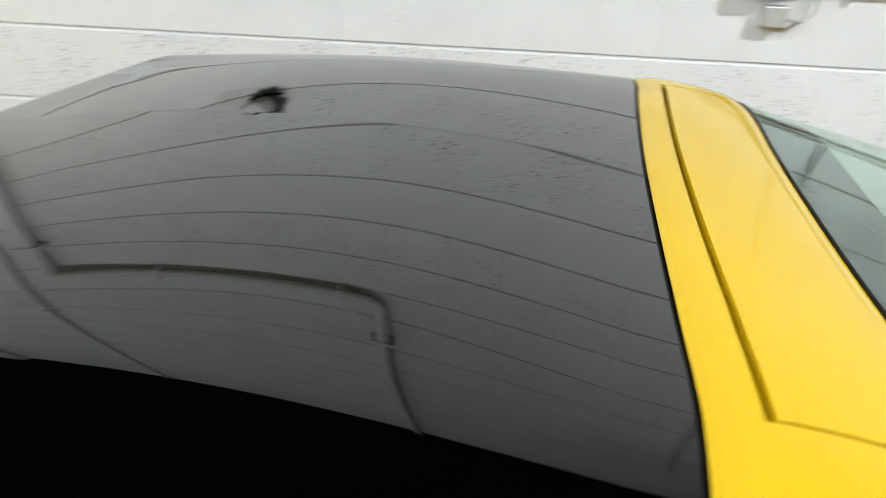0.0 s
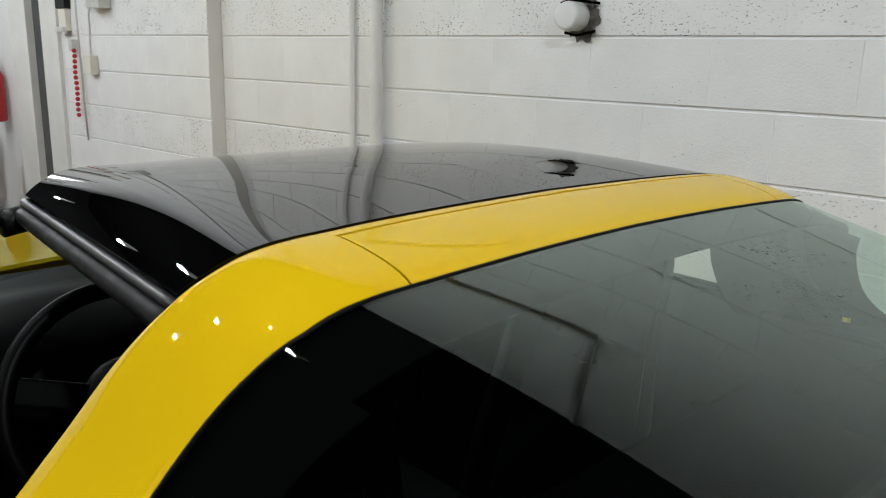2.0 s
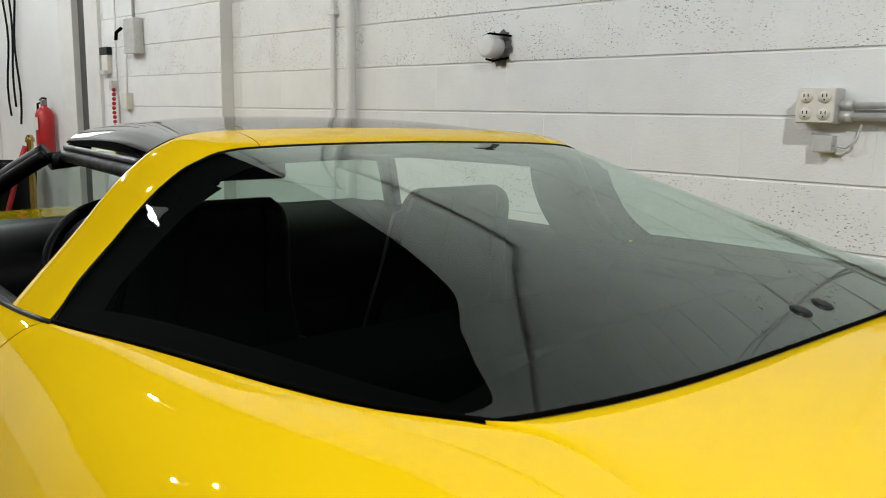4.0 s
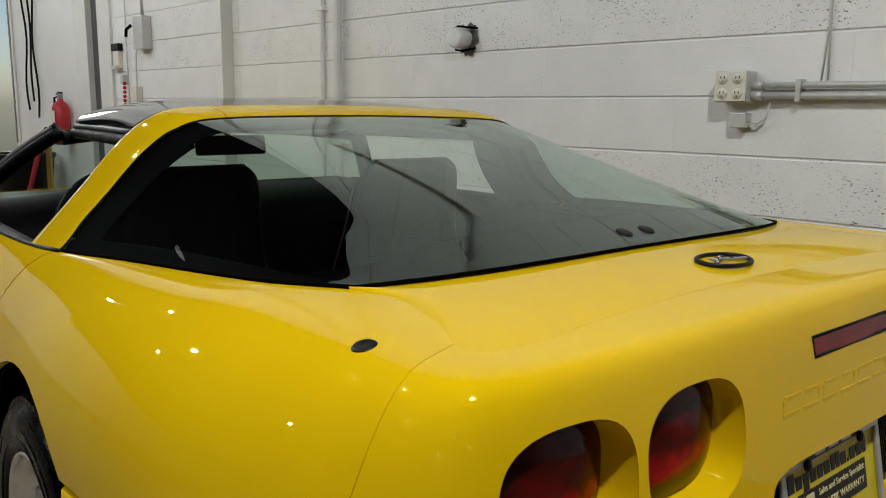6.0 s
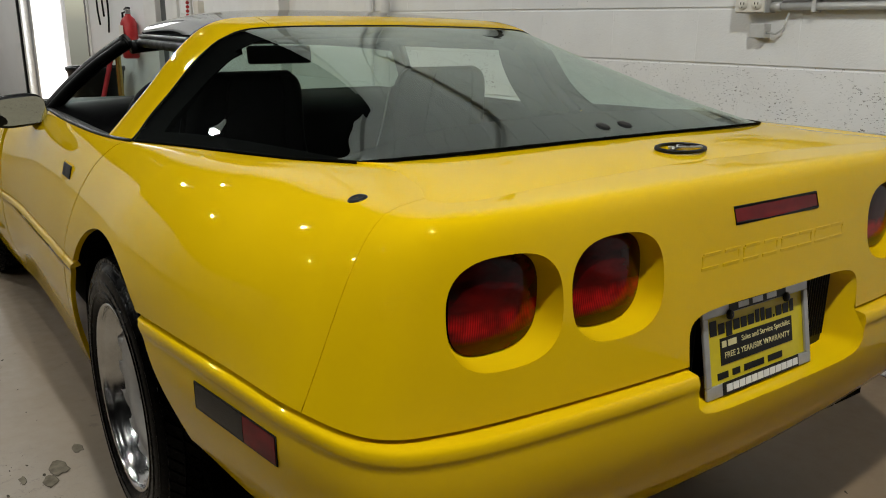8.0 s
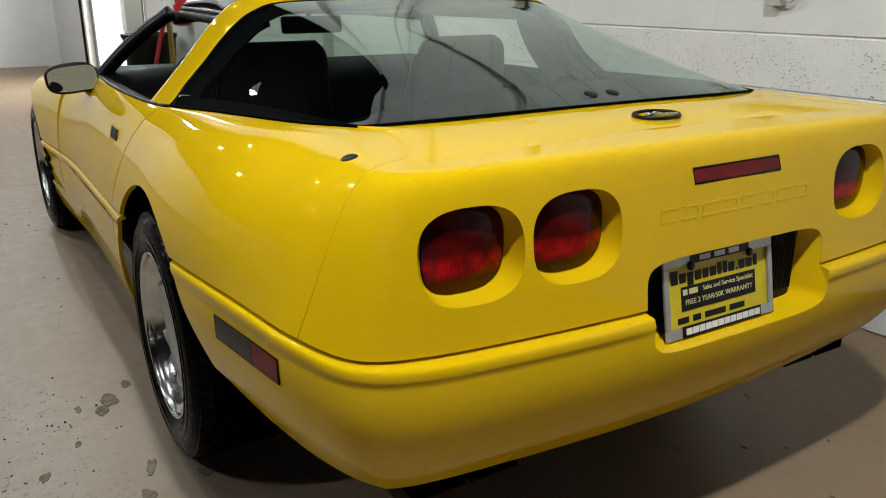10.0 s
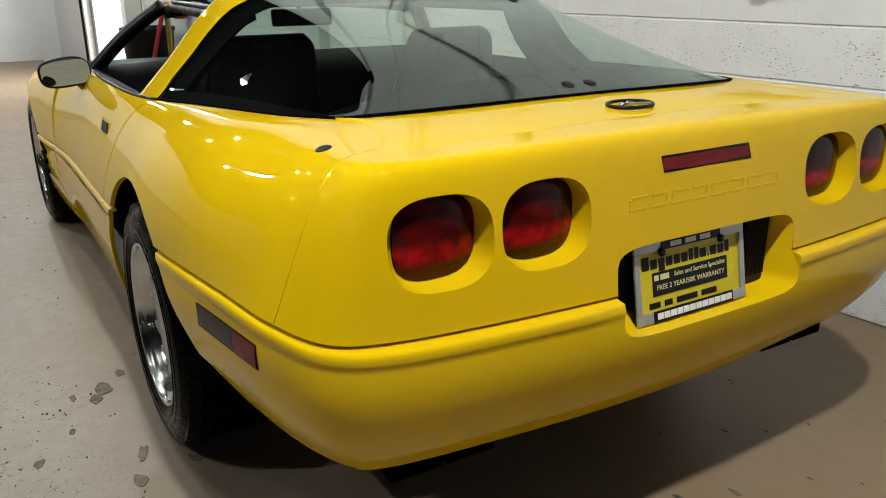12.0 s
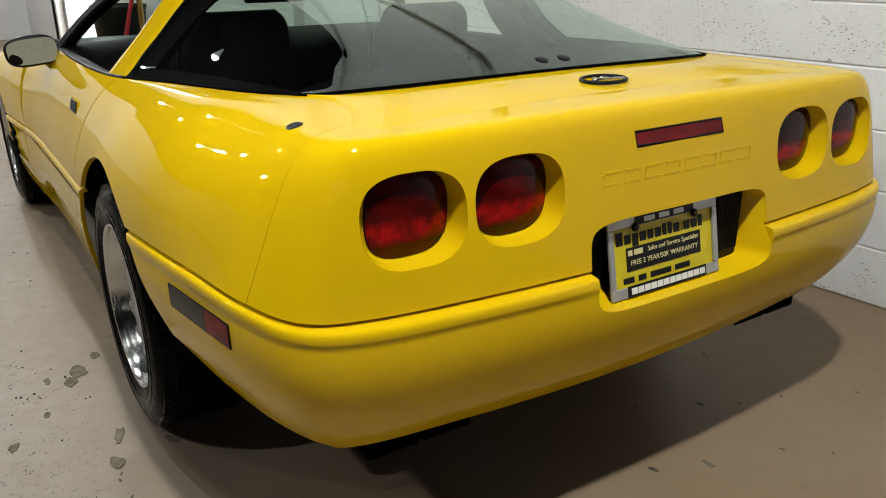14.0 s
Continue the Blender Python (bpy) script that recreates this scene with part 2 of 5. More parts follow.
def clip(V, N, F, cut):
    """Trims faces to where cut(points) >= 0, with new corners exactly on the line."""
    val = cut(V)
    cross = sorted({(min(a, b), max(a, b)) for f in F for a, b in zip(f, f[1:] + f[:1]) if (val[a] < 0) != (val[b] < 0)})
    if not cross:
        return V, N, [f for f in F if val[f[0]] >= 0]
    A, B = np.array(cross).T
    lo, hi = np.where(val[A] < 0, A, B), np.where(val[A] < 0, B, A)
    q0, q1 = np.zeros(len(A)), np.ones(len(A))
    for _ in range(14):
        q = (q0 + q1) / 2
        out = cut(V[lo] + (V[hi] - V[lo]) * q[:, None]) < 0
        q0, q1 = np.where(out, q, q0), np.where(out, q1, q)
    at = {e: len(V) + k for k, e in enumerate(cross)}
    V2 = np.concatenate([V, V[lo] + (V[hi] - V[lo]) * q1[:, None]])
    N2 = np.concatenate([N, N[lo] + (N[hi] - N[lo]) * q1[:, None]])
    out = []
    for f in F:
        g = []
        for a, b in zip(f, f[1:] + f[:1]):
            if val[a] >= 0:
                g.append(a)
            if (val[a] < 0) != (val[b] < 0):
                g.append(at[(min(a, b), max(a, b))])
        if len(g) > 2:
            out.append(tuple(g))
    return V2, N2, out


def panel(name, P, mat, parent, label="", depth=0.012, flip=False, mirror=False, cut=None):
    """A body panel: a smooth skin with edges folded in, trimmed to where cut(points) is positive."""
    P = np.array(P, float)
    nrm = grid_normals(P)
    if flip:
        nrm = -nrm
    if mirror:
        P = P * np.array([-1, 1, 1])
        nrm = nrm * np.array([-1, 1, 1])
    V, F = sheet(P, flip != mirror)
    V = V.copy()
    N = nrm.reshape(-1, 3)
    if cut is not None:
        V, N, F = clip(V, N, F, cut)
    edges = {}
    for f in F:
        for a, b in zip(f, f[1:] + f[:1]):
            edges[(a, b)] = edges.get((a, b), 0) + 1
    rimmed = [(a, b) for (a, b) in edges if (b, a) not in edges]
    verts = list(V)
    idx = {}
    for a, b in rimmed:
        for k in (a, b):
            if k not in idx:
                idx[k] = len(verts)
                verts.append(V[k])
                verts.append(V[k] - N[k] * depth)
        F.append((idx[b], idx[a], idx[a] + 1, idx[b] + 1))
    return mesh_object(name, verts, F, mat, parent, label)


def box_bm(bm, x0, x1, y0, y1, z0, z1, bevel=0.0, m=None):
    g = bmesh.ops.create_cube(bm, size=1.0)
    vs = g["verts"]
    for v in vs:
        v.co = Vector(((x0 + x1) / 2 + v.co.x * (x1 - x0), (y0 + y1) / 2 + v.co.y * (y1 - y0), (z0 + z1) / 2 + v.co.z * (z1 - z0)))
    if bevel:
        es = list({e for v in vs for e in v.link_edges})
        r = bmesh.ops.bevel(bm, geom=es, offset=bevel, segments=2, affect="EDGES", profile=0.5)
        vs = list({v for f in r["faces"] for v in f.verts} | {v for v in vs if v.is_valid})
    if m is not None:
        bmesh.ops.transform(bm, matrix=m, verts=[v for v in vs if v.is_valid])
    return vs


def box(name, x0, x1, y0, y1, z0, z1, mat, parent=None, label="", bevel=0.0, m=None):
    bm = bmesh.new()
    box_bm(bm, x0, x1, y0, y1, z0, z1, bevel, m)
    return part(name, bm, mat, parent, label)


def tube(name, pts, r, mat, parent=None, label="", seg=12, closed=False, scale_end=None):
    """A round bar along a path."""
    pts = [Vector(p) for p in pts]
    verts, faces = [], []
    n = len(pts)
    up = Vector((0, 0, 1))
    prev = None
    for i, p in enumerate(pts):
        a = pts[(i - 1) % n] if (i > 0 or closed) else p
        b = pts[(i + 1) % n] if (i < n - 1 or closed) else p
        d = (b - a).normalized()
        if prev is None:
            s = d.orthogonal().normalized() if abs(d.dot(up)) > 0.95 else d.cross(up).normalized()
        else:
            s = (prev - d * prev.dot(d)).normalized()
        prev = s
        t = d.cross(s)
        rr = r if scale_end is None else r * (1 + (scale_end - 1) * i / (n - 1))
        for k in range(seg):
            w = 2 * math.pi * k / seg
            verts.append(p + (s * math.cos(w) + t * math.sin(w)) * rr)
    rings = n if closed else n - 1
    for i in range(rings):
        for k in range(seg):
            a, b = i * seg + k, i * seg + (k + 1) % seg
            c, d = ((i + 1) % n) * seg + (k + 1) % seg, ((i + 1) % n) * seg + k
            faces.append((a, b, c, d))
    if not closed:
        faces.append(tuple(range(seg))[::-1])
        faces.append(tuple((n - 1) * seg + k for k in range(seg)))
    return mesh_object(name, verts, faces, mat, parent, label)


def lathe(name, prof, mat, parent=None, label="", seg=48, axis="x"):
    """Turned body: profile of (along axis, radius)."""
    verts, faces = [], []
    for a, r in prof:
        for k in range(seg):
            w = 2 * math.pi * k / seg
            verts.append((a, r * math.cos(w), r * math.sin(w)) if axis == "x" else ((r * math.cos(w), r * math.sin(w), a) if axis == "z" else (r * math.cos(w), a, r * math.sin(w))))
    for i in range(len(prof) - 1):
        for k in range(seg):
            a, b = i * seg + k, i * seg + (k + 1) % seg
            faces.append((a, b, b + seg, a + seg))
    return mesh_object(name, verts, faces, mat, parent, label)


def empty(name, m=None):
    ob = new(name)
    if m is not None:
        ob.matrix_world = m
    return ob


# ---- room ----
C = 0.2032
floor_ob = box("floor", -24, 0.6, -30, 11.4, -0.2, 0, FLOOR)
floor_ob.matrix_world = ROOM
tagged(floor_ob, "worn beige painted concrete floor with chips", "floor", kind="structure")


def room_box(name, x0, x1, y0, y1, z0, z1, mat, label, cat):
    ob = box(name, x0, x1, y0, y1, z0, z1, mat)
    ob.matrix_world = ROOM
    return tagged(ob, label, cat, kind="structure")


HT = 4.4
room_box("wall_right_rear", 0.006, 0.3, -30, 2.12, 0, HT, WALL, "white painted concrete block wall", "wall")
room_box("wall_right_front", -0.074, 0.3, 2.12, 3.75, 0, HT, WALL, "white painted concrete block wall", "wall")
room_box("wall_right_mid", -0.08, 0.3, 3.75, 6.2, 0, HT, WALL, "white painted block wall round the side door", "wall")
room_box("wall_right_lintel", -0.08, 0.3, 6.2, 8.4, 2.7, HT, WALL, "white painted wall over the big door", "wall")
room_box("wall_right_end", -0.08, 0.3, 8.4, 11.4, 0, HT, WALL, "white painted block wall by the big door", "wall")
room_box("wall_far", -24, 0.3, 10.9, 11.2, 0, 2.9, WALL, "white painted far wall", "wall")
# unseen dark band, added to keep the roof panel's reflection black
room_box("wall_far_upper", -24, 0.3, 10.92, 11.2, 2.9, HT, SHADE, "unseen upper part of the far wall, added dark", "wall")
# unseen; near-black colour keeps reflections of this side dark
room_box("wall_left", -24.2, -24, -30, 11.4, 0, HT, SHADE, "plain near-black wall, unseen", "wall")
room_box("wall_back", -24, 0.3, -30.2, -30, 0, HT, WALL, "plain white wall", "wall")
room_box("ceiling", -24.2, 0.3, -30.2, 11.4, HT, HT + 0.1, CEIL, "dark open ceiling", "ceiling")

# ---- the car: curves of the body ----
car = empty("sports_car")
tagged(car, "bright yellow two-seat targa sports car with black roof panel", "car")

# crease line in plan (x, y) with height, and the upper edge of the flank (x, y, z), nose to tail
CREASE = [(-0.55, 3.38, 0.47), (-0.78, 3.05, 0.475), (-0.905, 2.5, 0.49), (-0.895, 2.0, 0.505), (-0.868, 1.4, 0.53), (-0.872, 0.8, 0.55), (-0.882, 0.3, 0.572),
          (-0.898, -0.1, 0.611), (-0.892, -0.45, 0.647), (-0.864, -0.71, 0.655), (-0.833, -0.886, 0.650), (-0.781, -0.997, 0.640), (-0.672, -1.042, 0.633), (-0.45, -1.061, 0.627), (-0.2, -1.069, 0.622), (0, -1.072, 0.621)]
SHOULDER = [(-0.40, 3.2, 0.60), (-0.60, 2.95, 0.675), (-0.74, 2.5, 0.762), (-0.735, 2.0, 0.805), (-0.735, 1.4, 0.855), (-0.770, 0.8, 0.868), (-0.757, 0.3, 0.873),
            (-0.693, -0.10, 0.894), (-0.637, -0.45, 0.914), (-0.553, -0.645, 0.921), (-0.575, -0.79, 0.917), (-0.615, -0.885, 0.914), (-0.555, -0.917, 0.915), (-0.41, -0.903, 0.918), (-0.2, -0.890, 0.920), (0, -0.887, 0.921)]
# per station: inset above the crease, roundness, bottom height, bottom inset
FORM = [(0.01, 2.2, 0.25, 0.10), (0.008, 2.2, 0.22, 0.08), (0.004, 3.0, 0.21, 0.06), (0.004, 2.9, 0.20, 0.05), (0.005, 1.9, 0.20, 0.05), (0.005, 1.5, 0.20, 0.05), (0.005, 1.6, 0.21, 0.05),
        (0.006, 1.9, 0.30, 0.04), (0.006, 2.3, 0.45, 0.025), (0.008, 3.2, 0.416, 0.05), (0.008, 4.6, 0.394, 0.07), (0.013, 5.6, 0.374, 0.095), (0.021, 8.5, 0.360, 0.10), (0.023, 12.0, 0.352, 0.10), (0.024, 13.0, 0.343, 0.10), (0.024, 13.0, 0.341, 0.10)]


def inward(u):
    d = cr(CREASE, [u + 0.02 if u < 14.98 else u])[0] - cr(CREASE, [u - 0.02 if u > 0.02 else u])[0]
    n = np.array([-d[1], d[0], 0.0])
    n /= np.linalg.norm(n)
    return n if u < 14.95 else np.array([0, 1.0, 0])


def flank_upper(us, na=26):
    """Skin from just over the crease up to the shoulder."""
    rows = []
    for u in us:
        c, s, fm, n = cr(CREASE, [u])[0], cr(SHOULDER, [u])[0], cr(FORM, [u])[0], inward(u)
        base = c + n * fm[0]
        base[2] += 0.008
        fine = []
        lean = float(np.interp(u, (7.2, 9.0, 10.0, 11.0, 12.2, 13.0), (0.0, 0.18, 0.30, 0.32, 0.24, 0.22)))   # how far the skin leans inward as it rises
        for k in range(120):
            a = math.pi / 2 * k / 119
            h = 1 - max(math.cos(a), 0) ** (2 / fm[1])
            v = max(math.sin(a), 0) ** (2 / fm[1])
            h += lean * v * (1 - h)
            fine.append(base + (s - base) * np.array([h, h, v]))
        fine = np.array(fine)
        run = np.concatenate([[0], np.cumsum(np.linalg.norm(np.diff(fine, axis=0), axis=1))])
        row = [np.array([np.interp(q, run, fine[:, c2]) for c2 in range(3)]) for q in np.linspace(0, run[-1], na)]
        rows.append(row)
    return np.array(rows)


def flank_lower(us, na=22):
    """Bead along the crease and the skin below it."""
    rows = []
    for u in us:
        c, fm, n = cr(CREASE, [u])[0], cr(FORM, [u])[0], inward(u)
        row = [c + n * (fm[0] + 0.012) + np.array([0, 0, 0.0035])]
        w = 1.0 - 0.45 * min(1.0, max(0.0, (u - 13.5) / 0.3)) if u < 7 or u > 8.3 else max(0.0, (u - 7.0) / 1.3) ** 0.7
        for k in range(7):                       # the rounded bead, fading out at the wheel opening
            a = math.pi * k / 6
            foot = 0.008 - 0.002 * (1 - w) if k < 3 else 0.0014
            row.append(c + n * (foot - (foot + 0.0005) * w * math.sin(a) ** 0.7) + np.array([0, 0, -0.001 - 0.024 * (1 - math.cos(a)) / 2]))
        for k in range(1, na + 1):
            t = k / na
            z = (c[2] - 0.026) * (1 - t) + fm[2] * t
            row.append(np.array([c[0], c[1], 0]) + n * (0.002 - 0.005 * math.sin(math.pi * min(1, t * 1.3)) * (1 - t) + fm[3] * t**2.3) + np.array([0, 0, z]))
        rows.append(row)
    return np.array(rows)


def arch_cut(yc, zc, ry, rz):
    return lambda V: np.sqrt(((V[:, 1] - yc) / ry) ** 2 + ((V[:, 2] - zc) / rz) ** 2) - 1


def slanted(fn, u0a, u0b, u1a, u1b, n, na):
    """A flank skin whose ends lean: stations at the lower edge and at the upper edge."""
    lo, hi = min(u0a, u0b), max(u1a, u1b)
    us = np.linspace(lo, hi, n)
    base = fn(us, na)
    out = np.empty_like(base)
    m = base.shape[1]
    for j in range(m):
        t = j / (m - 1)
        q = np.linspace(u0a + (u0b - u0a) * t, u1a + (u1b - u1a) * t, n)
        for c in range(3):
            out[:, j, c] = np.interp(q, us, base[:, j, c])
    return out


REAR_ARCH = (-0.070, 0.32, 0.470, 0.405)
FRONT_ARCH = (2.443, 0.325, 0.375, 0.375)
U = lambda a, b, n: np.linspace(a, b, n)
for mir, side in ((False, "left"), (True, "right")):
    rear_cut, front_cut = arch_cut(*REAR_ARCH), arch_cut(*FRONT_ARCH)
    panel("quarter_panel", slanted(flank_upper, 5.735, 6.265, 10.05, 10.72, 180, 40), YELLOW, car, mirror=mir, cut=rear_cut)
    panel("rocker_panel", flank_lower(U(5.735, 6.5, 60), 22), YELLOW, car, mirror=mir, cut=rear_cut, flip=True)
    panel("door_skin", slanted(flank_upper, 3.62, 3.75, 5.72, 6.25, 70, 24), YELLOW, car, mirror=mir)
    panel("door_lower_skin", flank_lower(U(3.62, 5.72, 60), 14), YELLOW, car, mirror=mir, flip=True)
    panel("front_fender", flank_upper(U(0, 3.605, 120), 30), YELLOW, car, mirror=mir, cut=front_cut)
    panel("fender_lower", flank_lower(U(0.6, 3.605, 110), 18), YELLOW, car, mirror=mir, cut=front_cut, flip=True)


# ---- rear fascia with its openings ----
def se_r(V, cx, cz, a, b, n):
    return (np.abs((V[:, 0] - cx) / a) ** n + np.abs((V[:, 2] - cz) / b) ** n) ** (1 / n)


LAMPS = [(-0.579, 0.784, 0.093, 0.077, 2.7), (-0.377, 0.786, 0.093, 0.077, 2.7), (0.399, 0.786, 0.093, 0.077, 2.7), (0.601, 0.784, 0.093, 0.077, 2.7)]
NOTCH = (0.024, 0.629, 0.250, 0.085, 7.0)


def fascia_cut(V):
    r = np.min([se_r(V, *c) for c in (*LAMPS, NOTCH)], axis=0) - 1
    return np.where(V[:, 1] < -0.85, r, 1.0)


def both(fn, u0, n, na):
    L = fn(U(u0, 15, n), na)
    Rr = L[::-1][1:] * np.array([-1, 1, 1])
    return np.concatenate([L, Rr])


def fascia_skin():
    L = slanted(flank_upper, 10.062, 10.732, 15, 15, 170, 64)
    return np.concatenate([L, L[::-1][1:] * np.array([-1, 1, 1])])


panel("rear_fascia", fascia_skin(), YELLOW, car, cut=fascia_cut)
panel("bumper_cover", both(flank_lower, 7.3, 210, 26), YELLOW, car, flip=True, cut=lambda V: np.minimum(fascia_cut(V), arch_cut(*REAR_ARCH)(V)))

# closed ends of the bead at the notch
for x0, sg in ((NOTCH[0] - NOTCH[2], 1), (NOTCH[0] + NOTCH[2], -1)):
    us = U(12.5, 14.9, 240)
    u0 = float(np.interp(-(abs(x0) + 0.0025), cr(CREASE, us)[:, 0], us))
    ring = flank_lower([u0], 22)[0][:9] * np.array([sg, 1, 1])
    back = ring + np.array([0, 0.020, 0])
    k = len(ring)
    mesh_object("bead_end", list(ring) + list(back), [tuple(range(k))] + [(i, i + 1, i + 1 + k, i + k) for i in range(k - 1)] + [(0, k - 1, 2 * k - 1, k), tuple(range(k, 2 * k))], YELLOW, car, smooth=False)

# ---- rear deck ----
edge = np.concatenate([cr(SHOULDER, U(8.72, 15, 160)), (cr(SHOULDER, U(8.72, 15, 160)) * np.array([-1, 1, 1]))[::-1][1:]])
DX, DY, DZ = abs(edge[0, 0]), edge[0, 1], edge[0, 2]     # where the deck meets the glass and the flank
inner = []
for x in np.linspace(-DX, DX, len(edge)):
    a = abs(x) / DX
    inner.append((x, -0.675 + (0.675 + DY) * a**4, 0.933 + (DZ - 0.933) * a**2))
inner = np.array(inner)
P = []
for j in range(18):
    t = j / 17
    q = edge * (1 - t) + inner * t
    q[:, 2] += 0.004 * math.sin(math.pi * t)
    P.append(q)
panel("rear_deck", np.array(P), YELLOW, car, depth=0.002, flip=True)

# ---- roof hoop, roof panel and hatch glass ----
GX = 0.022                                     # the cabin's centre line
HOOP = [(0, 1.173), (0.2, 1.171), (0.36, 1.167), (0.457, 1.159), (0.512, 1.137), (0.554, 1.101), (0.600, 1.048), (0.648, 0.988), (0.708, 0.924), (0.768, 0.868)]
HOOP_LEG = HOOP[:-1] + [(0.785, 0.853)]


def hoop_curve(n=200):
    h = cr(HOOP_LEG, U(0, 9, n))
    left = np.stack([-h[::-1, 0], h[::-1, 1]], 1)
    return np.concatenate([left, np.stack([h[1:, 0], h[1:, 1]], 1)])


FRONT_Y = (0.370, 0.369, 0.367, 0.364, 0.361, 0.370, 0.410, 0.420, 0.388)    # every 0.1 m from the centre line
REAR_Y = (0.222, 0.221, 0.218, 0.213, 0.211, 0.217, 0.245, 0.240, 0.165)


def hoop_front(x):
    return float(cr([(v, 0, 0) for v in FRONT_Y], [abs(x) * 10])[0][0])


def hoop_rear(x):
    return float(cr([(v, 0, 0) for v in REAR_Y], [abs(x) * 10])[0][0])


hc = hoop_curve()


def hoop_skin(t0, t1, x0=-9, x1=9, nt=12):
    rows = []
    for j in range(nt):
        t = t0 + (t1 - t0) * j / (nt - 1)
        row = []
        lo, hi = max(x0, hc[0, 0]), min(x1, hc[-1, 0])
        xs = [lo] + [v for v in hc[:, 0] if lo + 0.001 < v < hi - 0.001] + [hi]
        for x in xs:
            z = float(np.interp(x, hc[:, 0], hc[:, 1]))
            y = hoop_front(x) * (1 - t) + hoop_rear(x) * t
            drop = 0.022 * t**2 * (1 if abs(x) < 0.5 else max(0, 1 - (abs(x) - 0.5) / 0.2))
            row.append((x + GX, y, z - drop - 0.005 * abs(2 * t - 1) ** 6))
        rows.append(row)
    return np.array(rows)


hoop = empty("roof_hoop")
hoop.parent = car
panel("front_band", hoop_skin(0, 0.20), YELLOW, hoop, depth=0.007)
panel("pillar_band", hoop_skin(0.20, 1.0, x1=-0.3885, nt=14), YELLOW, hoop, depth=0.005)
panel("pillar_band", hoop_skin(0.20, 1.0, x0=0.3885, nt=14), YELLOW, hoop, depth=0.005)
panel("trim_panel", hoop_skin(0.243, 1.0, x0=-0.3855, x1=0.3855, nt=12), YELLOW, hoop, depth=0.006)
panel("groove_floor", hoop_skin(0.17, 0.30, x0=-0.41, x1=0.41, nt=4) - np.array([0, 0, 0.014]), YELLOW, hoop, depth=0.004)
panel("groove_floor", hoop_skin(0.25, 1.0, x0=-0.41, x1=0.41, nt=6) - np.array([0, 0, 0.016]), DARK, hoop, depth=0.004)
# inner lining of the hoop
HS = hoop_skin(0.02, 0.98)
panel("lining", HS - grid_normals(HS) * 0.018, DARK, hoop, depth=0.004, flip=True)
for x0, x1 in ((-0.76, -0.47), (0.47, 0.76)):
    # thick inner trim of the pillar
    TP = hoop_skin(-0.04, 0.97, x0=x0, x1=x1)
    panel("pillar_trim", TP - grid_normals(TP) * 0.070, CARPET, hoop, depth=-0.052)
for k, r in ((0, 0.013), (-1, 0.016)):
    edge_row = HS[k] - grid_normals(HS)[k] * 0.023
    tube("lining_edge", [Vector(p) for p in edge_row], r, DARK, hoop, seg=8)


def header_y(x):
    return 1.100 - 0.045 * (abs(x) / 0.5) ** 2


def roof_row(t):
    row = []
    for x, z in hc:
        if abs(x) > 0.538:
            continue
        y = (hoop_front(x) + 0.0045) * (1 - t) + header_y(x) * t
        drop = 0.024 * max(0, (t - 0.2) / 0.8) ** 2 * (1 - min(1, abs(x) / 0.538) ** 2)
        row.append((x * (1 - 0.10 * t) + GX, y, z - drop + 0.024 * math.sin(math.pi * t) * (1 - abs(x / 0.538) ** 3.5) - 0.003))
    return row


RP = np.array([roof_row(j / 23) for j in range(24)])
roof = panel("roof_panel", RP, ROOF_BLACK, car, "glossy black removable roof panel", depth=0.02, flip=True)
for k in (0, -1):
    s = -1 if k == 0 else 1
    line = [Vector(p) for p in RP[:, k]]
    tube("edge_moulding", [p + Vector((s * 0.002, 0, -0.012)) for p in line], 0.007, MOULD, roof, "dull grey edge moulding", seg=8)
    tube("side_seal", [p + Vector((s * 0.004, 0, -0.034)) for p in line], 0.015, RUBBER, roof, "grey-black rubber roof seal", seg=10)
tube("front_seal", [Vector(p) + Vector((0, 0.0, -0.022)) for p in RP[-1]], 0.010, RUBBER, roof, seg=8)
tube("rear_seal", [Vector(p) + Vector((0, -0.002, -0.006)) for p in RP[0]], 0.0024, RUBBER, roof, seg=8)
panel("headliner", (RP - np.array([GX, 0, 0.028])) * np.array([0.955, 1, 1]) + np.array([GX, 0, 0]), TRIM, roof, depth=0.003)


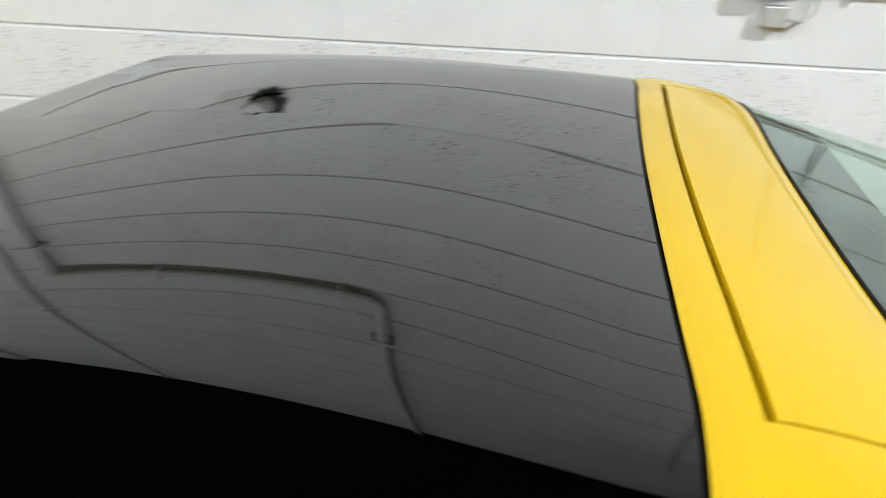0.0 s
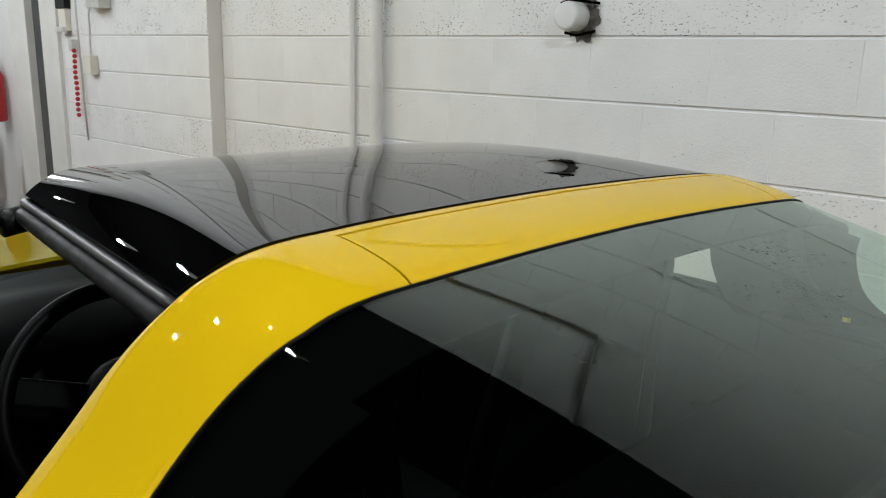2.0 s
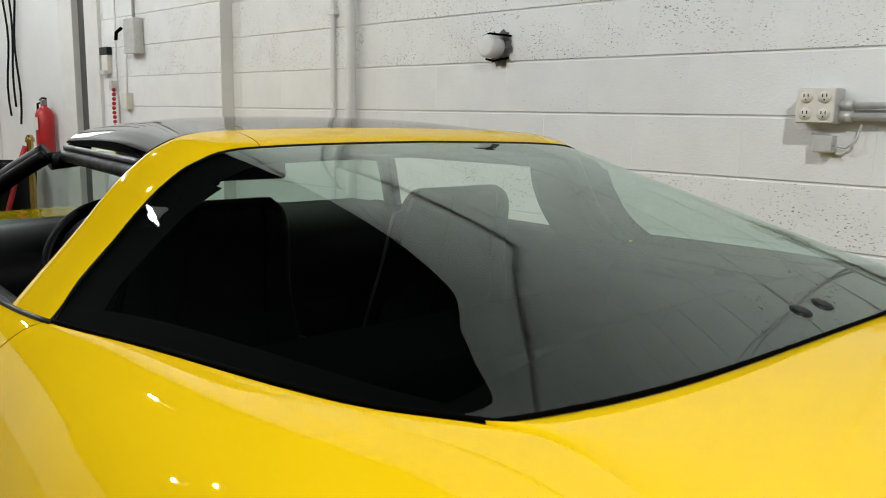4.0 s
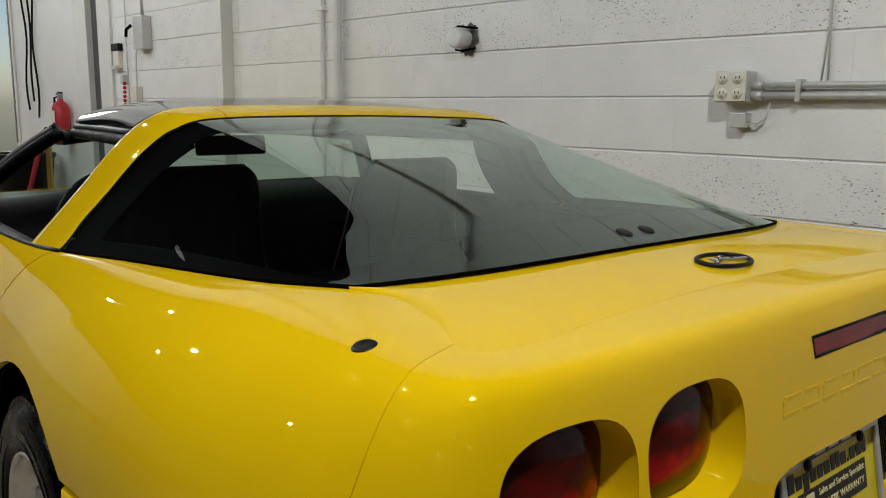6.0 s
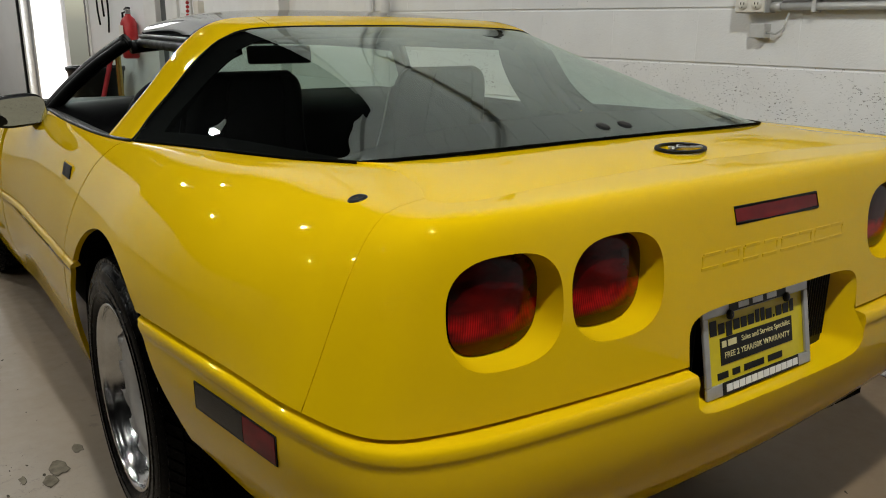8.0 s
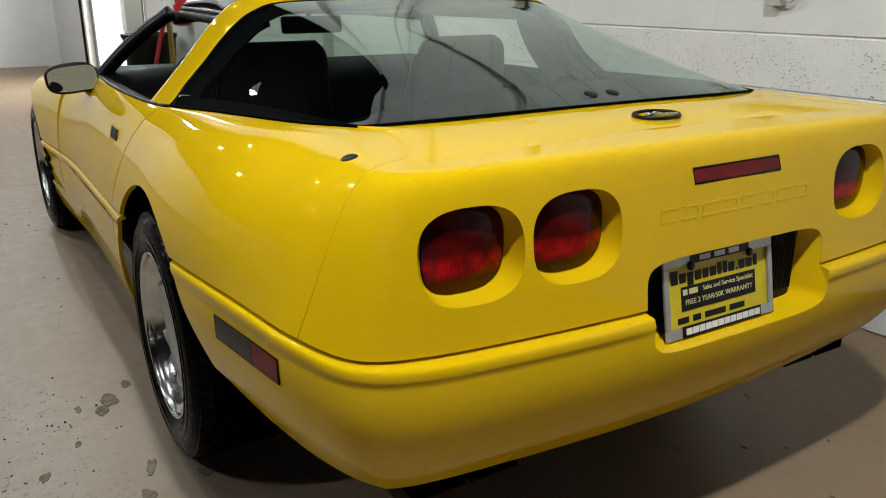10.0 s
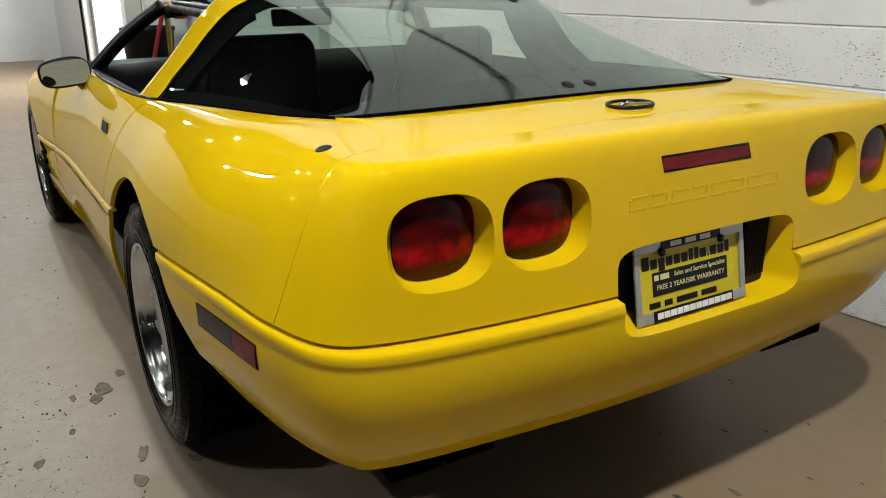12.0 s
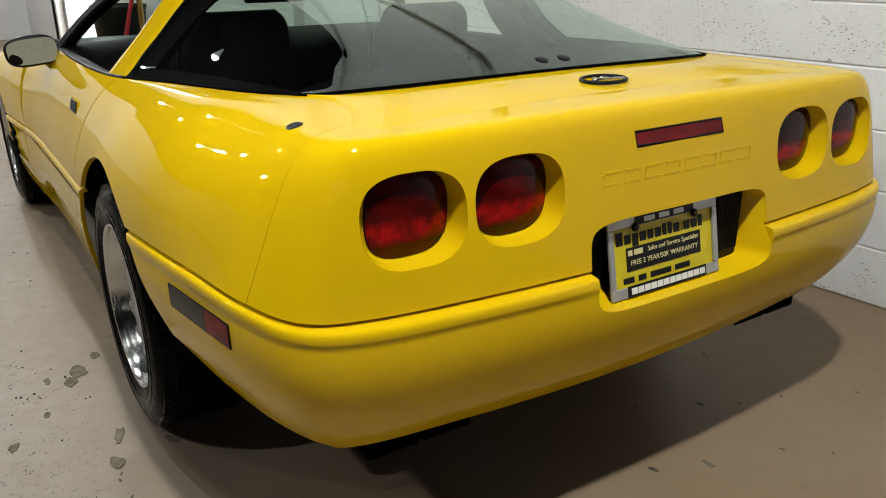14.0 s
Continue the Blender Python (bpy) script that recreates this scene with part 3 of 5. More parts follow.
# hatch glass: sections from the hoop back to the deck


def glass_skin(nt=44):
    h = cr(HOOP, U(0, 9, 44))
    hx, hz = h[:, 0] / 0.768, (h[:, 1] - 0.868) / (1.173 - 0.868)
    rows, fit0 = [], {}
    for j in range(nt):
        t = j / (nt - 1)
        e = cr(SHOULDER, [6.26 + 2.46 * t])[0] + np.array([0.006, 0, 0.003])
        zc = 1.148 - (1.148 - 0.937) * (0.60 * t + 0.40 * t**2)
        row = []
        for s in (-1, 1):
            for i in (range(43, -1, -1) if s < 0 else range(1, 44)):
                x = hx[i]
                f = hz[i] * (1 - t) ** 2 + (1 - x**3.2) * (1 - (1 - t) ** 2)
                w0 = (0.222 - hoop_rear(x * 0.768)) / (0.222 - hoop_rear(0.768))
                w = w0 * (1 - t) + x**4 * t
                y = (0.222 + (-0.673 - 0.222) * t) * (1 - w) + e[1] * w
                q = np.array((s * x * abs(e[0]) + GX * (1 - t) * (1 - x**4), y - 0.004, e[2] + (zc - e[2]) * f))
                if j == 0:                       # the first row lies on the hoop's rear edge
                    hx0 = h[i, 0]
                    drop = 0.022 * (1 if hx0 < 0.5 else max(0, 1 - (hx0 - 0.5) / 0.2))
                    fit0[s, i] = (np.array((s * hx0 + GX, hoop_rear(hx0) - 0.003, h[i, 1] - drop - 0.006)) - q) * (1 if x < 0.93 else (1 - x) / 0.07)
                row.append(q + fit0[s, i] * (1 - t) ** 4)
        rows.append(row)
    return np.array(rows)


G = glass_skin()
hatch = panel("hatch_glass", G, GLASS, car, "green tinted wrap-round hatch glass", depth=0.004)
hatch.visible_shadow = False
GN = grid_normals(G)
GI = G - GN * 0.006
nc = G.shape[1]
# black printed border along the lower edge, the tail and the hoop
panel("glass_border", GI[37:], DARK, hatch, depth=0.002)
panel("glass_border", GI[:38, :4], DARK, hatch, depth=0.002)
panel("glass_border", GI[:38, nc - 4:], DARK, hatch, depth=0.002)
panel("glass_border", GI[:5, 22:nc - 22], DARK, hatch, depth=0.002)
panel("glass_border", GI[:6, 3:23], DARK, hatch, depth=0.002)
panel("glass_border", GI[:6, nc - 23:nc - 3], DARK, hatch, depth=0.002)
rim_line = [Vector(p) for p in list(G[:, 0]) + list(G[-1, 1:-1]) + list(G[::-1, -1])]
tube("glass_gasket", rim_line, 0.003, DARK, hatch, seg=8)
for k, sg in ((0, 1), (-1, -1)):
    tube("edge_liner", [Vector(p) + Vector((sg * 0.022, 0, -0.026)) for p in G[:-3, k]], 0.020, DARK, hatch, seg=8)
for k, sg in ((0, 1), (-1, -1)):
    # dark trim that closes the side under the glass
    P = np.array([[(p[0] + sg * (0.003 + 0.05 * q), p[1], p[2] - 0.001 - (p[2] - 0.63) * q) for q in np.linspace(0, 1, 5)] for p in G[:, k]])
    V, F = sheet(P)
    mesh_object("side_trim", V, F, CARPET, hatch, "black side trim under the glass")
tube("upper_gasket", [Vector(p) for p in G[0]], 0.0022, RUBBER, hatch, seg=8)


def on_glass(x, y):
    d = (G[..., 0] - x) ** 2 + (G[..., 1] - y) ** 2
    k = np.unravel_index(np.argmin(d), d.shape)
    return Vector(G[k]), Vector(GN[k])


for x in (-0.017, 0.047):
    b = lathe("glass_button", [(-0.002, 0.017), (0.001, 0.0165), (0.0035, 0.014), (0.004, 0.007), (0.0038, 0.001)], TRIM, hatch, "black hatch fixing button", seg=24, axis="z")
    p, nv = on_glass(x, -0.628)
    b.matrix_world = Matrix.Translation((x, -0.628, p.z + 0.001)) @ nv.to_track_quat("Z", "Y").to_matrix().to_4x4()

# windscreen with black frame
WTOP = lambda x: np.array([x * 0.515 + GX, header_y(x * 0.5) + 0.03, 1.118 - 0.030 * x * x])
WBOT = lambda x: np.array([x * 0.742, 1.56 - 0.27 * x * x, 0.862 - 0.03 * x * x])
ws = []
for j in range(24):
    t = j / 23
    ws.append([WTOP(x) * (1 - t) + WBOT(x) * t + np.array([0, 0, 0.02 * math.sin(math.pi * t)]) for x in np.linspace(-1, 1, 41)])
ws = np.array(ws)
screen = panel("windscreen", ws, GLASS, car, "green tinted windscreen", depth=0.004, flip=True)
screen.visible_shadow = False
tube("screen_header", [Vector(p) + Vector((0, -0.01, -0.022)) for p in ws[0]], 0.022, TRIM, screen, "black windscreen header", seg=12)
for k, s in ((0, -1), (-1, 1)):
    tube("screen_pillar", [Vector(p) + Vector((s * 0.006, -0.006, 0)) for p in ws[:, k]], 0.026, TRIM, screen, "black windscreen pillar", seg=12)
    tube("pillar_seal", [Vector(p) + Vector((s * 0.018, -0.032, -0.004)) for p in ws[:, k]], 0.014, RUBBER, screen, "black pillar seal", seg=10)
mirror_in = box("inside_mirror", -0.125, 0.125, -0.012, 0.012, -0.032, 0.032, TRIM, screen, "black inside mirror", 0.01)
mirror_in.matrix_world = pose(0.0, 0.985, 1.04, -8, 0, 3)
tube("mirror_stalk", [(0, 0.99, 1.06), (0, 1.06, 1.105)], 0.008, TRIM, screen)
for x in (-0.27, 0.27):
    v = box("sun_visor", -0.17, 0.17, -0.07, 0.07, -0.01, 0.01, GREYTRIM, screen, "grey sun visor", 0.008)
    v.matrix_world = pose(x, 0.98, 1.095, -12, 0, 0)

# bonnet
hood = []
for j in range(30):
    t = j / 29
    s = cr(SHOULDER, [3.75 - 3.5 * t])[0]
    hood.append([(s[0] * -k, s[1] + (0.12 - 0.1 * t) * (1 - k * k), s[2] + 0.014 * (1 - k * k)) for k in np.linspace(-1, 1, 40)])
panel("bonnet", np.array(hood), YELLOW, car, depth=0.01, flip=True)
nose = []
for i, k in enumerate(np.linspace(-1, 1, 40)):
    c = 1 - k * k
    ctrl = [hood[-1][i], (0.40 * k, 3.20 + 0.10 * c, 0.600 + 0.006 * c), (0.55 * k, 3.38 + 0.12 * c, 0.472), (0.55 * k, 3.385 + 0.12 * c, 0.38), (0.53 * k, 3.33 + 0.12 * c, 0.25)]
    nose.append(cr(ctrl, U(0, 4, 22)))
panel("nose", np.array(nose), YELLOW, car, depth=0.01)

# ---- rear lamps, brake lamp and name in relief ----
def make_lens(name, base, dark, painted_band=None):
    """Moulded lens: fine upright ribs; darker depths and a reflector's brighter shine are painted into the colour."""
    m, n, l, b = node_mat(name, base, 0.10, 0, 0.0, 0.01, 0.22)
    tc = n.new("ShaderNodeTexCoord")
    wv = n.new("ShaderNodeTexWave")
    wv.bands_direction = "X"
    wv.inputs["Scale"].default_value = 90
    wv.inputs["Distortion"].default_value = 0
    l.new(tc.outputs["Object"], wv.inputs["Vector"])
    t = noise_tex(n, l, 16, 3)
    mp = n.new("ShaderNodeMapping")
    mp.inputs["Scale"].default_value = (0.6, 0.6, 1.5)
    l.new(tc.outputs["Object"], mp.inputs[0])
    l.new(mp.outputs[0], t.inputs["Vector"])
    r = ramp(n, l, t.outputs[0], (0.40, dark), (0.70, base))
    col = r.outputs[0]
    if painted_band:
        z0, half, bright = painted_band
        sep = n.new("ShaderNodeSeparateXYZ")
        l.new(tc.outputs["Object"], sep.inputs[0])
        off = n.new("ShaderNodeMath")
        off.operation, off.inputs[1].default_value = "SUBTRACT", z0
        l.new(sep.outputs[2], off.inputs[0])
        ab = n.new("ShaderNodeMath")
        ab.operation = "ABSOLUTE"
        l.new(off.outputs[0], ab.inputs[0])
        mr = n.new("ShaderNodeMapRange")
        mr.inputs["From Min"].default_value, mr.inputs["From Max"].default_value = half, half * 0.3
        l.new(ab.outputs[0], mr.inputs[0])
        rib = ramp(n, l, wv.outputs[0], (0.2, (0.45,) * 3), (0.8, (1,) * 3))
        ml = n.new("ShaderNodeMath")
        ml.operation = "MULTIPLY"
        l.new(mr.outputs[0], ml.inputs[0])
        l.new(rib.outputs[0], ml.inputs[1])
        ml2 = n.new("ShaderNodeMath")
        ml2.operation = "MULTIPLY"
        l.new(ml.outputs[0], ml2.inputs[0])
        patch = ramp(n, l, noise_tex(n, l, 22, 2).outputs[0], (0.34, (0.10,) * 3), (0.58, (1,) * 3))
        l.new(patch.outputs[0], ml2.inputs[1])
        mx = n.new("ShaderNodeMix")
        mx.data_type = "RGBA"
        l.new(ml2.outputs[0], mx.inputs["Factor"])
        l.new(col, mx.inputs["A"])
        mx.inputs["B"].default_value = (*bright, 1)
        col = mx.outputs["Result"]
    l.new(col, b.inputs["Base Color"])
    bump(n, l, b, wv.outputs[0], 0.05, 0.0005)
    return m


# the lit look of the reflector is a brighter red band in the colour
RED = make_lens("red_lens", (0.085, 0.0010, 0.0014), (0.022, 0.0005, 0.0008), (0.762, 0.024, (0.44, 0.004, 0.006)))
RED2 = make_lens("side_red_lens", (0.22, 0.008, 0.010), (0.12, 0.004, 0.006))
SMOKE = make_lens("smoked_lens", (0.020, 0.017, 0.012), (0.012, 0.010, 0.007))


def rear_y(x, z):
    """The upper fascia's depth at a place on the rear face."""
    row = FASCIA_P.reshape(-1, 3)
    d = (row[:, 0] - x) ** 2 + (row[:, 2] - z) ** 2
    k = np.argsort(d)[:4]
    w = 1 / (d[k] + 1e-6)
    return float((row[k, 1] * w).sum() / w.sum())


FASCIA_P = np.concatenate([both(flank_upper, 11.0, 90, 50).reshape(-1, 3), both(flank_lower, 11.0, 90, 26).reshape(-1, 3)]).reshape(-1, 1, 3)


def se_loop(cx, cz, a, b, n, count=56):
    out = []
    for k in range(count):
        w = 2 * math.pi * k / count
        c, s = math.cos(w), math.sin(w)
        out.append((cx + a * math.copysign(abs(c) ** (2 / n), c), cz + b * math.copysign(abs(s) ** (2 / n), s)))
    return out


for c in LAMPS:
    lampo = empty("tail_lamp")
    lampo.parent = car
    rim_pts = [(x, rear_y(x, z) + 0.001, z) for x, z in se_loop(*c)]
    yc = rear_y(c[0], c[1])
    sgn = 1 if c[0] > 0 else -1
    verts, faces = [], []
    steps = 7
    for j in range(steps):
        t = j / (steps - 1)
        # the well narrows below and keeps its top edge
        for (x, y, z), (x2, z2) in zip(rim_pts, se_loop(c[0] - sgn * 0.004, c[1] + 0.001, c[2] * 0.83, c[3] * 0.915, 2.9)):
            e = 1 - (1 - t) ** 0.6                # rolled edge
            verts.append((x * (1 - e) + x2 * e, y * (1 - t) + (yc + 0.040) * t, z * (1 - e) + z2 * e))
    nn = len(rim_pts)
    for j in range(steps - 1):
        for k in range(nn):
            faces.append((j * nn + k, j * nn + (k + 1) % nn, (j + 1) * nn + (k + 1) % nn, (j + 1) * nn + k))
    mesh_object("lamp_well", verts, faces, YELLOW, lampo)
    verts, faces = [], []
    for j in range(8):
        t = j / 7
        for x2, z2 in se_loop(c[0] - sgn * 0.004, c[1] + 0.001, c[2] * 0.825 * (1 - t * 0.999), c[3] * 0.91 * (1 - t * 0.999), 2.9):
            verts.append((x2, yc + 0.036 - 0.012 * (1 - (1 - t) ** 3.0), z2))
    for j in range(7):
        for k in range(nn):
            faces.append((j * nn + k, j * nn + (k + 1) % nn, (j + 1) * nn + (k + 1) % nn, (j + 1) * nn + k))
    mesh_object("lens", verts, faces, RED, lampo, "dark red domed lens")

brake = empty("high_brake_lamp")
brake.parent = car
bl = []
for j in range(5):
    z = 0.8440 + 0.024 * j / 4
    bl.append([(x - 0.0015 * j, rear_y(x, z) - 0.001, z) for x in np.linspace(-0.109, 0.126, 16)])
panel("lens", np.array(bl), RED2, brake, "long red brake lamp lens", depth=0.012, flip=True)
fr = [(-0.110, 0.8430), (0.127, 0.8430), (0.121, 0.8690), (-0.116, 0.8690)]
tube("surround", [(x, rear_y(x, z) + 0.0005, z) for x, z in fr], 0.003, RUBBER, brake, seg=6, closed=True)

# raised plain strokes where the name is pressed into the fascia
name_relief = empty("name_relief")
name_relief.parent = car
for k in range(8):
    x0 = -0.197 + k * 0.0525
    # each place: slanted bars over one another, closed at one side
    for z0, z1, xa, xb in ((0.8010, 0.8050, 0.005, 0.047), (0.7790, 0.7830, 0.0, 0.042), (0.7830, 0.8010, 0.001 + 0.039 * (k % 2), 0.006 + 0.039 * (k % 2))):
        y = rear_y(x0 + 0.02, (z0 + z1) / 2)
        st = box("stroke", x0 + xa, x0 + xb, y - 0.0008, y + 0.008, z0 - 0.001, z1 + 0.001, YELLOW, name_relief, bevel=0.0007)

# ---- number plate recess ----
well = empty("plate_recess")
well.parent = car
rimn = [(x, rear_y(x, z) + 0.001, z) for x, z in se_loop(*NOTCH, count=96)]
verts, faces = [], []
for j in range(8):
    t = j / 7
    for (x, y, z), (x2, z2) in zip(rimn, se_loop(NOTCH[0] - 0.020, NOTCH[1] + 0.006, NOTCH[2] * 0.92, NOTCH[3] * 0.92, 12, 96)):
        verts.append((x * (1 - t) + x2 * t, y * (1 - t) + (-0.962) * t, z * (1 - t) + z2 * t))
nn = len(rimn)
for j in range(7):
    for k in range(nn):
        faces.append((j * nn + k, j * nn + (k + 1) % nn, (j + 1) * nn + (k + 1) % nn, (j + 1) * nn + k))
mesh_object("recess_wall", verts, faces, YELLOW, well)
box("recess_back", -0.236, 0.252, -0.978, -0.95, 0.550, 0.712, DARK, well, "black recess back")
for s in (-1, 1):
    x0 = s * 0.200 + 0.002
    house = box("side_lamp_housing", x0 - 0.040, x0 + 0.038, -1.002, -0.976, 0.550, 0.708, TRIM, well, "black ribbed plate lamp housing", 0.006)
    for k in range(9):
        box("housing_rib", x0 - 0.036 + k * 0.0084, x0 - 0.0325 + k * 0.0084, -1.0045, -1.001, 0.572, 0.702, TRIM, house, bevel=0.0012)

plate = empty("dealer_plate", pose(-0.013, -1.022, 0.627, 79, 0, 0) @ Matrix.Scale(0.965, 4))
plate.parent = car
PLATE_Y = mixed("plate_yellow", (0.62, 0.50, 0.010), (0.54, 0.43, 0.008), 20, 0.4)
PLATE_K = mixed("plate_black", (0.004, 0.004, 0.004), (0.008, 0.008, 0.008), 30, 0.4)
PLATE_K.node_tree.nodes["Principled BSDF"].inputs["Specular IOR Level"].default_value = 0.2
PLATE_F = mixed("plate_frame_silver", (0.45, 0.45, 0.45), (0.38, 0.38, 0.38), 30, 0.35, 0.6)
LETTER_W = mixed("white_letters", (0.75, 0.75, 0.74), (0.7, 0.7, 0.69), 30, 0.5)
box("plate_sheet", -0.150, 0.150, -0.074, 0.074, -0.002, 0.0, PLATE_Y, plate, "yellow dealer plate with black bars")
for x0, x1, y0, y1 in ((-0.158, 0.158, 0.060, 0.082), (-0.158, 0.158, -0.082, -0.060), (-0.158, -0.143, -0.06, 0.06), (0.143, 0.158, -0.06, 0.06)):
    box("frame_bar", x0, x1, y0, y1, 0.0, 0.006, PLATE_F, plate, "silver plate frame", 0.002)
box("frame_caption", -0.085, 0.085, 0.062, 0.079, 0.006, 0.0072, PLATE_K, plate, "black caption strip")
box("frame_caption", -0.115, 0.115, -0.081, -0.058, 0.006, 0.0072, PLATE_K, plate, "black caption strip")
box("black_field", -0.108, 0.108, -0.030, 0.018, 0.0, 0.0012, PLATE_K, plate, "black text field")
for x in (-0.085, 0.085):
    s = lathe("screw", [(0, 0.009), (0.004, 0.009), (0.006, 0.006), (0.0065, 0.001)], PLATE_K, plate, seg=12, axis="z")
    s.location = (x, 0.058, 0.006)


def bars(widths, x0, y, h, z, mat, gap=0.004):
    x = x0
    for w in widths:
        box("bar", x, x + w, y - h / 2, y + h / 2, z, z + 0.0008, mat, plate)
        x += w + gap


x = -0.134
for w, lo, hi in ((0.019, 0.026, 0.053), (0.018, 0.026, 0.045), (0.017, 0.019, 0.045), (0.018, 0.026, 0.045), (0.017, 0.026, 0.045), (0.018, 0.026, 0.045), (0.012, 0.026, 0.050),
                  (0.012, 0.026, 0.050), (0.018, 0.026, 0.045), (0.005, 0.026, 0.031), (0.018, 0.026, 0.045), (0.018, 0.026, 0.045), (0.012, 0.026, 0.050)):
    box("bar", x, x + w, lo, hi, 0.0003, 0.0011, PLATE_K, plate, bevel=0.0003)
    x += w + 0.0040
bars((0.030, 0.022, 0.06, 0.045), -0.120, -0.048, 0.012, 0.0003, PLATE_K, 0.012)
bars((0.03, 0.03, 0.03), -0.06, 0.0705, 0.010, 0.0074, PLATE_F, 0.012)
bars((0.016,) * 12, -0.106, -0.0695, 0.013, 0.0074, LETTER_W, 0.0022)


def words(text, x, y, z, size, mat, parent):
    cu = bpy.data.curves.new("words", "FONT")
    cu.body, cu.size, cu.align_x, cu.align_y, cu.extrude = text, size, "CENTER", "CENTER", 0.0004
    tmp = bpy.data.objects.new("words", cu)
    scene.collection.objects.link(tmp)
    bpy.context.view_layer.update()
    me = bpy.data.meshes.new_from_object(tmp.evaluated_get(bpy.context.evaluated_depsgraph_get()))
    bpy.data.objects.remove(tmp)
    me.materials.append(mat)
    ob = new("lettering", me)
    ob.parent = parent
    ob.location = (x, y, z)
    return ob


GOLD = mixed("pale_gold_print", (0.65, 0.58, 0.30), (0.6, 0.53, 0.27), 30, 0.5)
bars((0.012, 0.024), -0.104, 0.007, 0.011, 0.0013, GOLD, 0.005)
words("Sales and Service Specialist", 0.026, 0.007, 0.0018, 0.0138, GOLD, plate)
words("FREE 2 YEAR/50K WARRANTY", 0.0, -0.014, 0.0018, 0.0148, GOLD, plate)

# ---- lower rear: exhaust, marker lamps, emblem, lock ----
for x0 in (-0.63, 0.40):
    ex = empty("exhaust_outlet")
    ex.parent = car
    for dx in (0.0, 0.118):
        a, b, z0, z1 = x0 + dx, x0 + dx + 0.108, 0.302, 0.372
        box("outlet_top", a, b, -0.915, -0.70, z1 - 0.004, z1, DARK, ex)
        box("outlet_bottom", a, b, -0.915, -0.70, z0, z0 + 0.004, DARK, ex)
        box("outlet_side", a, a + 0.004, -0.915, -0.70, z0, z1, DARK, ex)
        box("outlet_side", b - 0.004, b, -0.915, -0.70, z0, z1, DARK, ex)
        box("outlet_baffle", a, b, -0.86, -0.84, z0, z1, DARK, ex)


def flank_point(u, dz, lift=0.0):
    """A place on the lower flank at a station, dz under the crease."""
    c, fm, n = cr(CREASE, [u])[0], cr(FORM, [u])[0], inward(u)
    t = (dz - 0.029) / (c[2] - 0.029 - fm[2])
    p = np.array([c[0], c[1], c[2] - dz]) + n * (0.002 - 0.005 * math.sin(math.pi * min(1, max(t, 0) * 1.3)) * (1 - t) + fm[3] * max(t, 0) ** 2.3)
    return p - n * lift


for s in (-1, 1):
    mk = empty("side_marker")
    mk.parent = car
    for u0, u1, mat, nm in ((8.63, 9.28, SMOKE, "clear_lens"), (9.29, 9.75, RED2, "red_lens")):
        P = np.array([[flank_point(u, 0.044 + 0.042 * j / 4, 0.003) * np.array([-s, 1, 1]) for j in range(5)] for u in np.linspace(u0, u1, 10)])
        panel(nm, P, mat, mk, depth=0.012, flip=(s < 0))
    P = [flank_point(u, d, 0.002) * np.array([-s, 1, 1]) for u, d in ((8.62, 0.043), (9.19, 0.043), (9.76, 0.043), (9.76, 0.087), (9.19, 0.087), (8.62, 0.087))]
    tube("surround", P, 0.0016, RUBBER, mk, seg=6, closed=True)

lock = lathe("deck_lock", [(0, 0.0155), (0.003, 0.0145), (0.005, 0.012), (0.0045, 0.010), (0.0045, 0.001)], TRIM, car, "black round deck lock", seg=28, axis="z")
lock.matrix_world = pose(-0.683, -0.803, 0.9085, 0, -14, 0)

emblem = empty("deck_emblem", pose(-0.008, -0.818, 0.925, 3, 0, 0))
emblem.parent = car
ring = [(0.054 * math.cos(w), 0.036 * math.sin(w), 0.007) for w in np.linspace(0, 2 * math.pi, 41)[:-1]]
tube("ring", ring, 0.0038, TRIM, emblem, "black oval emblem ring", seg=8, closed=True)
for m, mat in ((pose(-0.012, 0.002, 0.006, 0, 0, 24), PLATE_K), (pose(0.014, 0.0, 0.006, 0, 0, -20), PLATE_F)):
    fl = box("flag", -0.036, 0.036, -0.0038, 0.0038, 0, 0.004, mat, emblem, bevel=0.0015)
    fl.matrix_basis = m
    for k in range(4):
        ck = box("flag_check", -0.028 + k * 0.014, -0.021 + k * 0.014, -0.0035 + (k % 2) * 0.0035, (k % 2) * 0.0035, 0.004, 0.0048, LETTER_W if mat is PLATE_K else PLATE_K, emblem)
        ck.matrix_basis = m

# ---- doors: handle, mirror, vents ----
DOOR_P = flank_upper(U(5.0, 6.6, 60), 40)
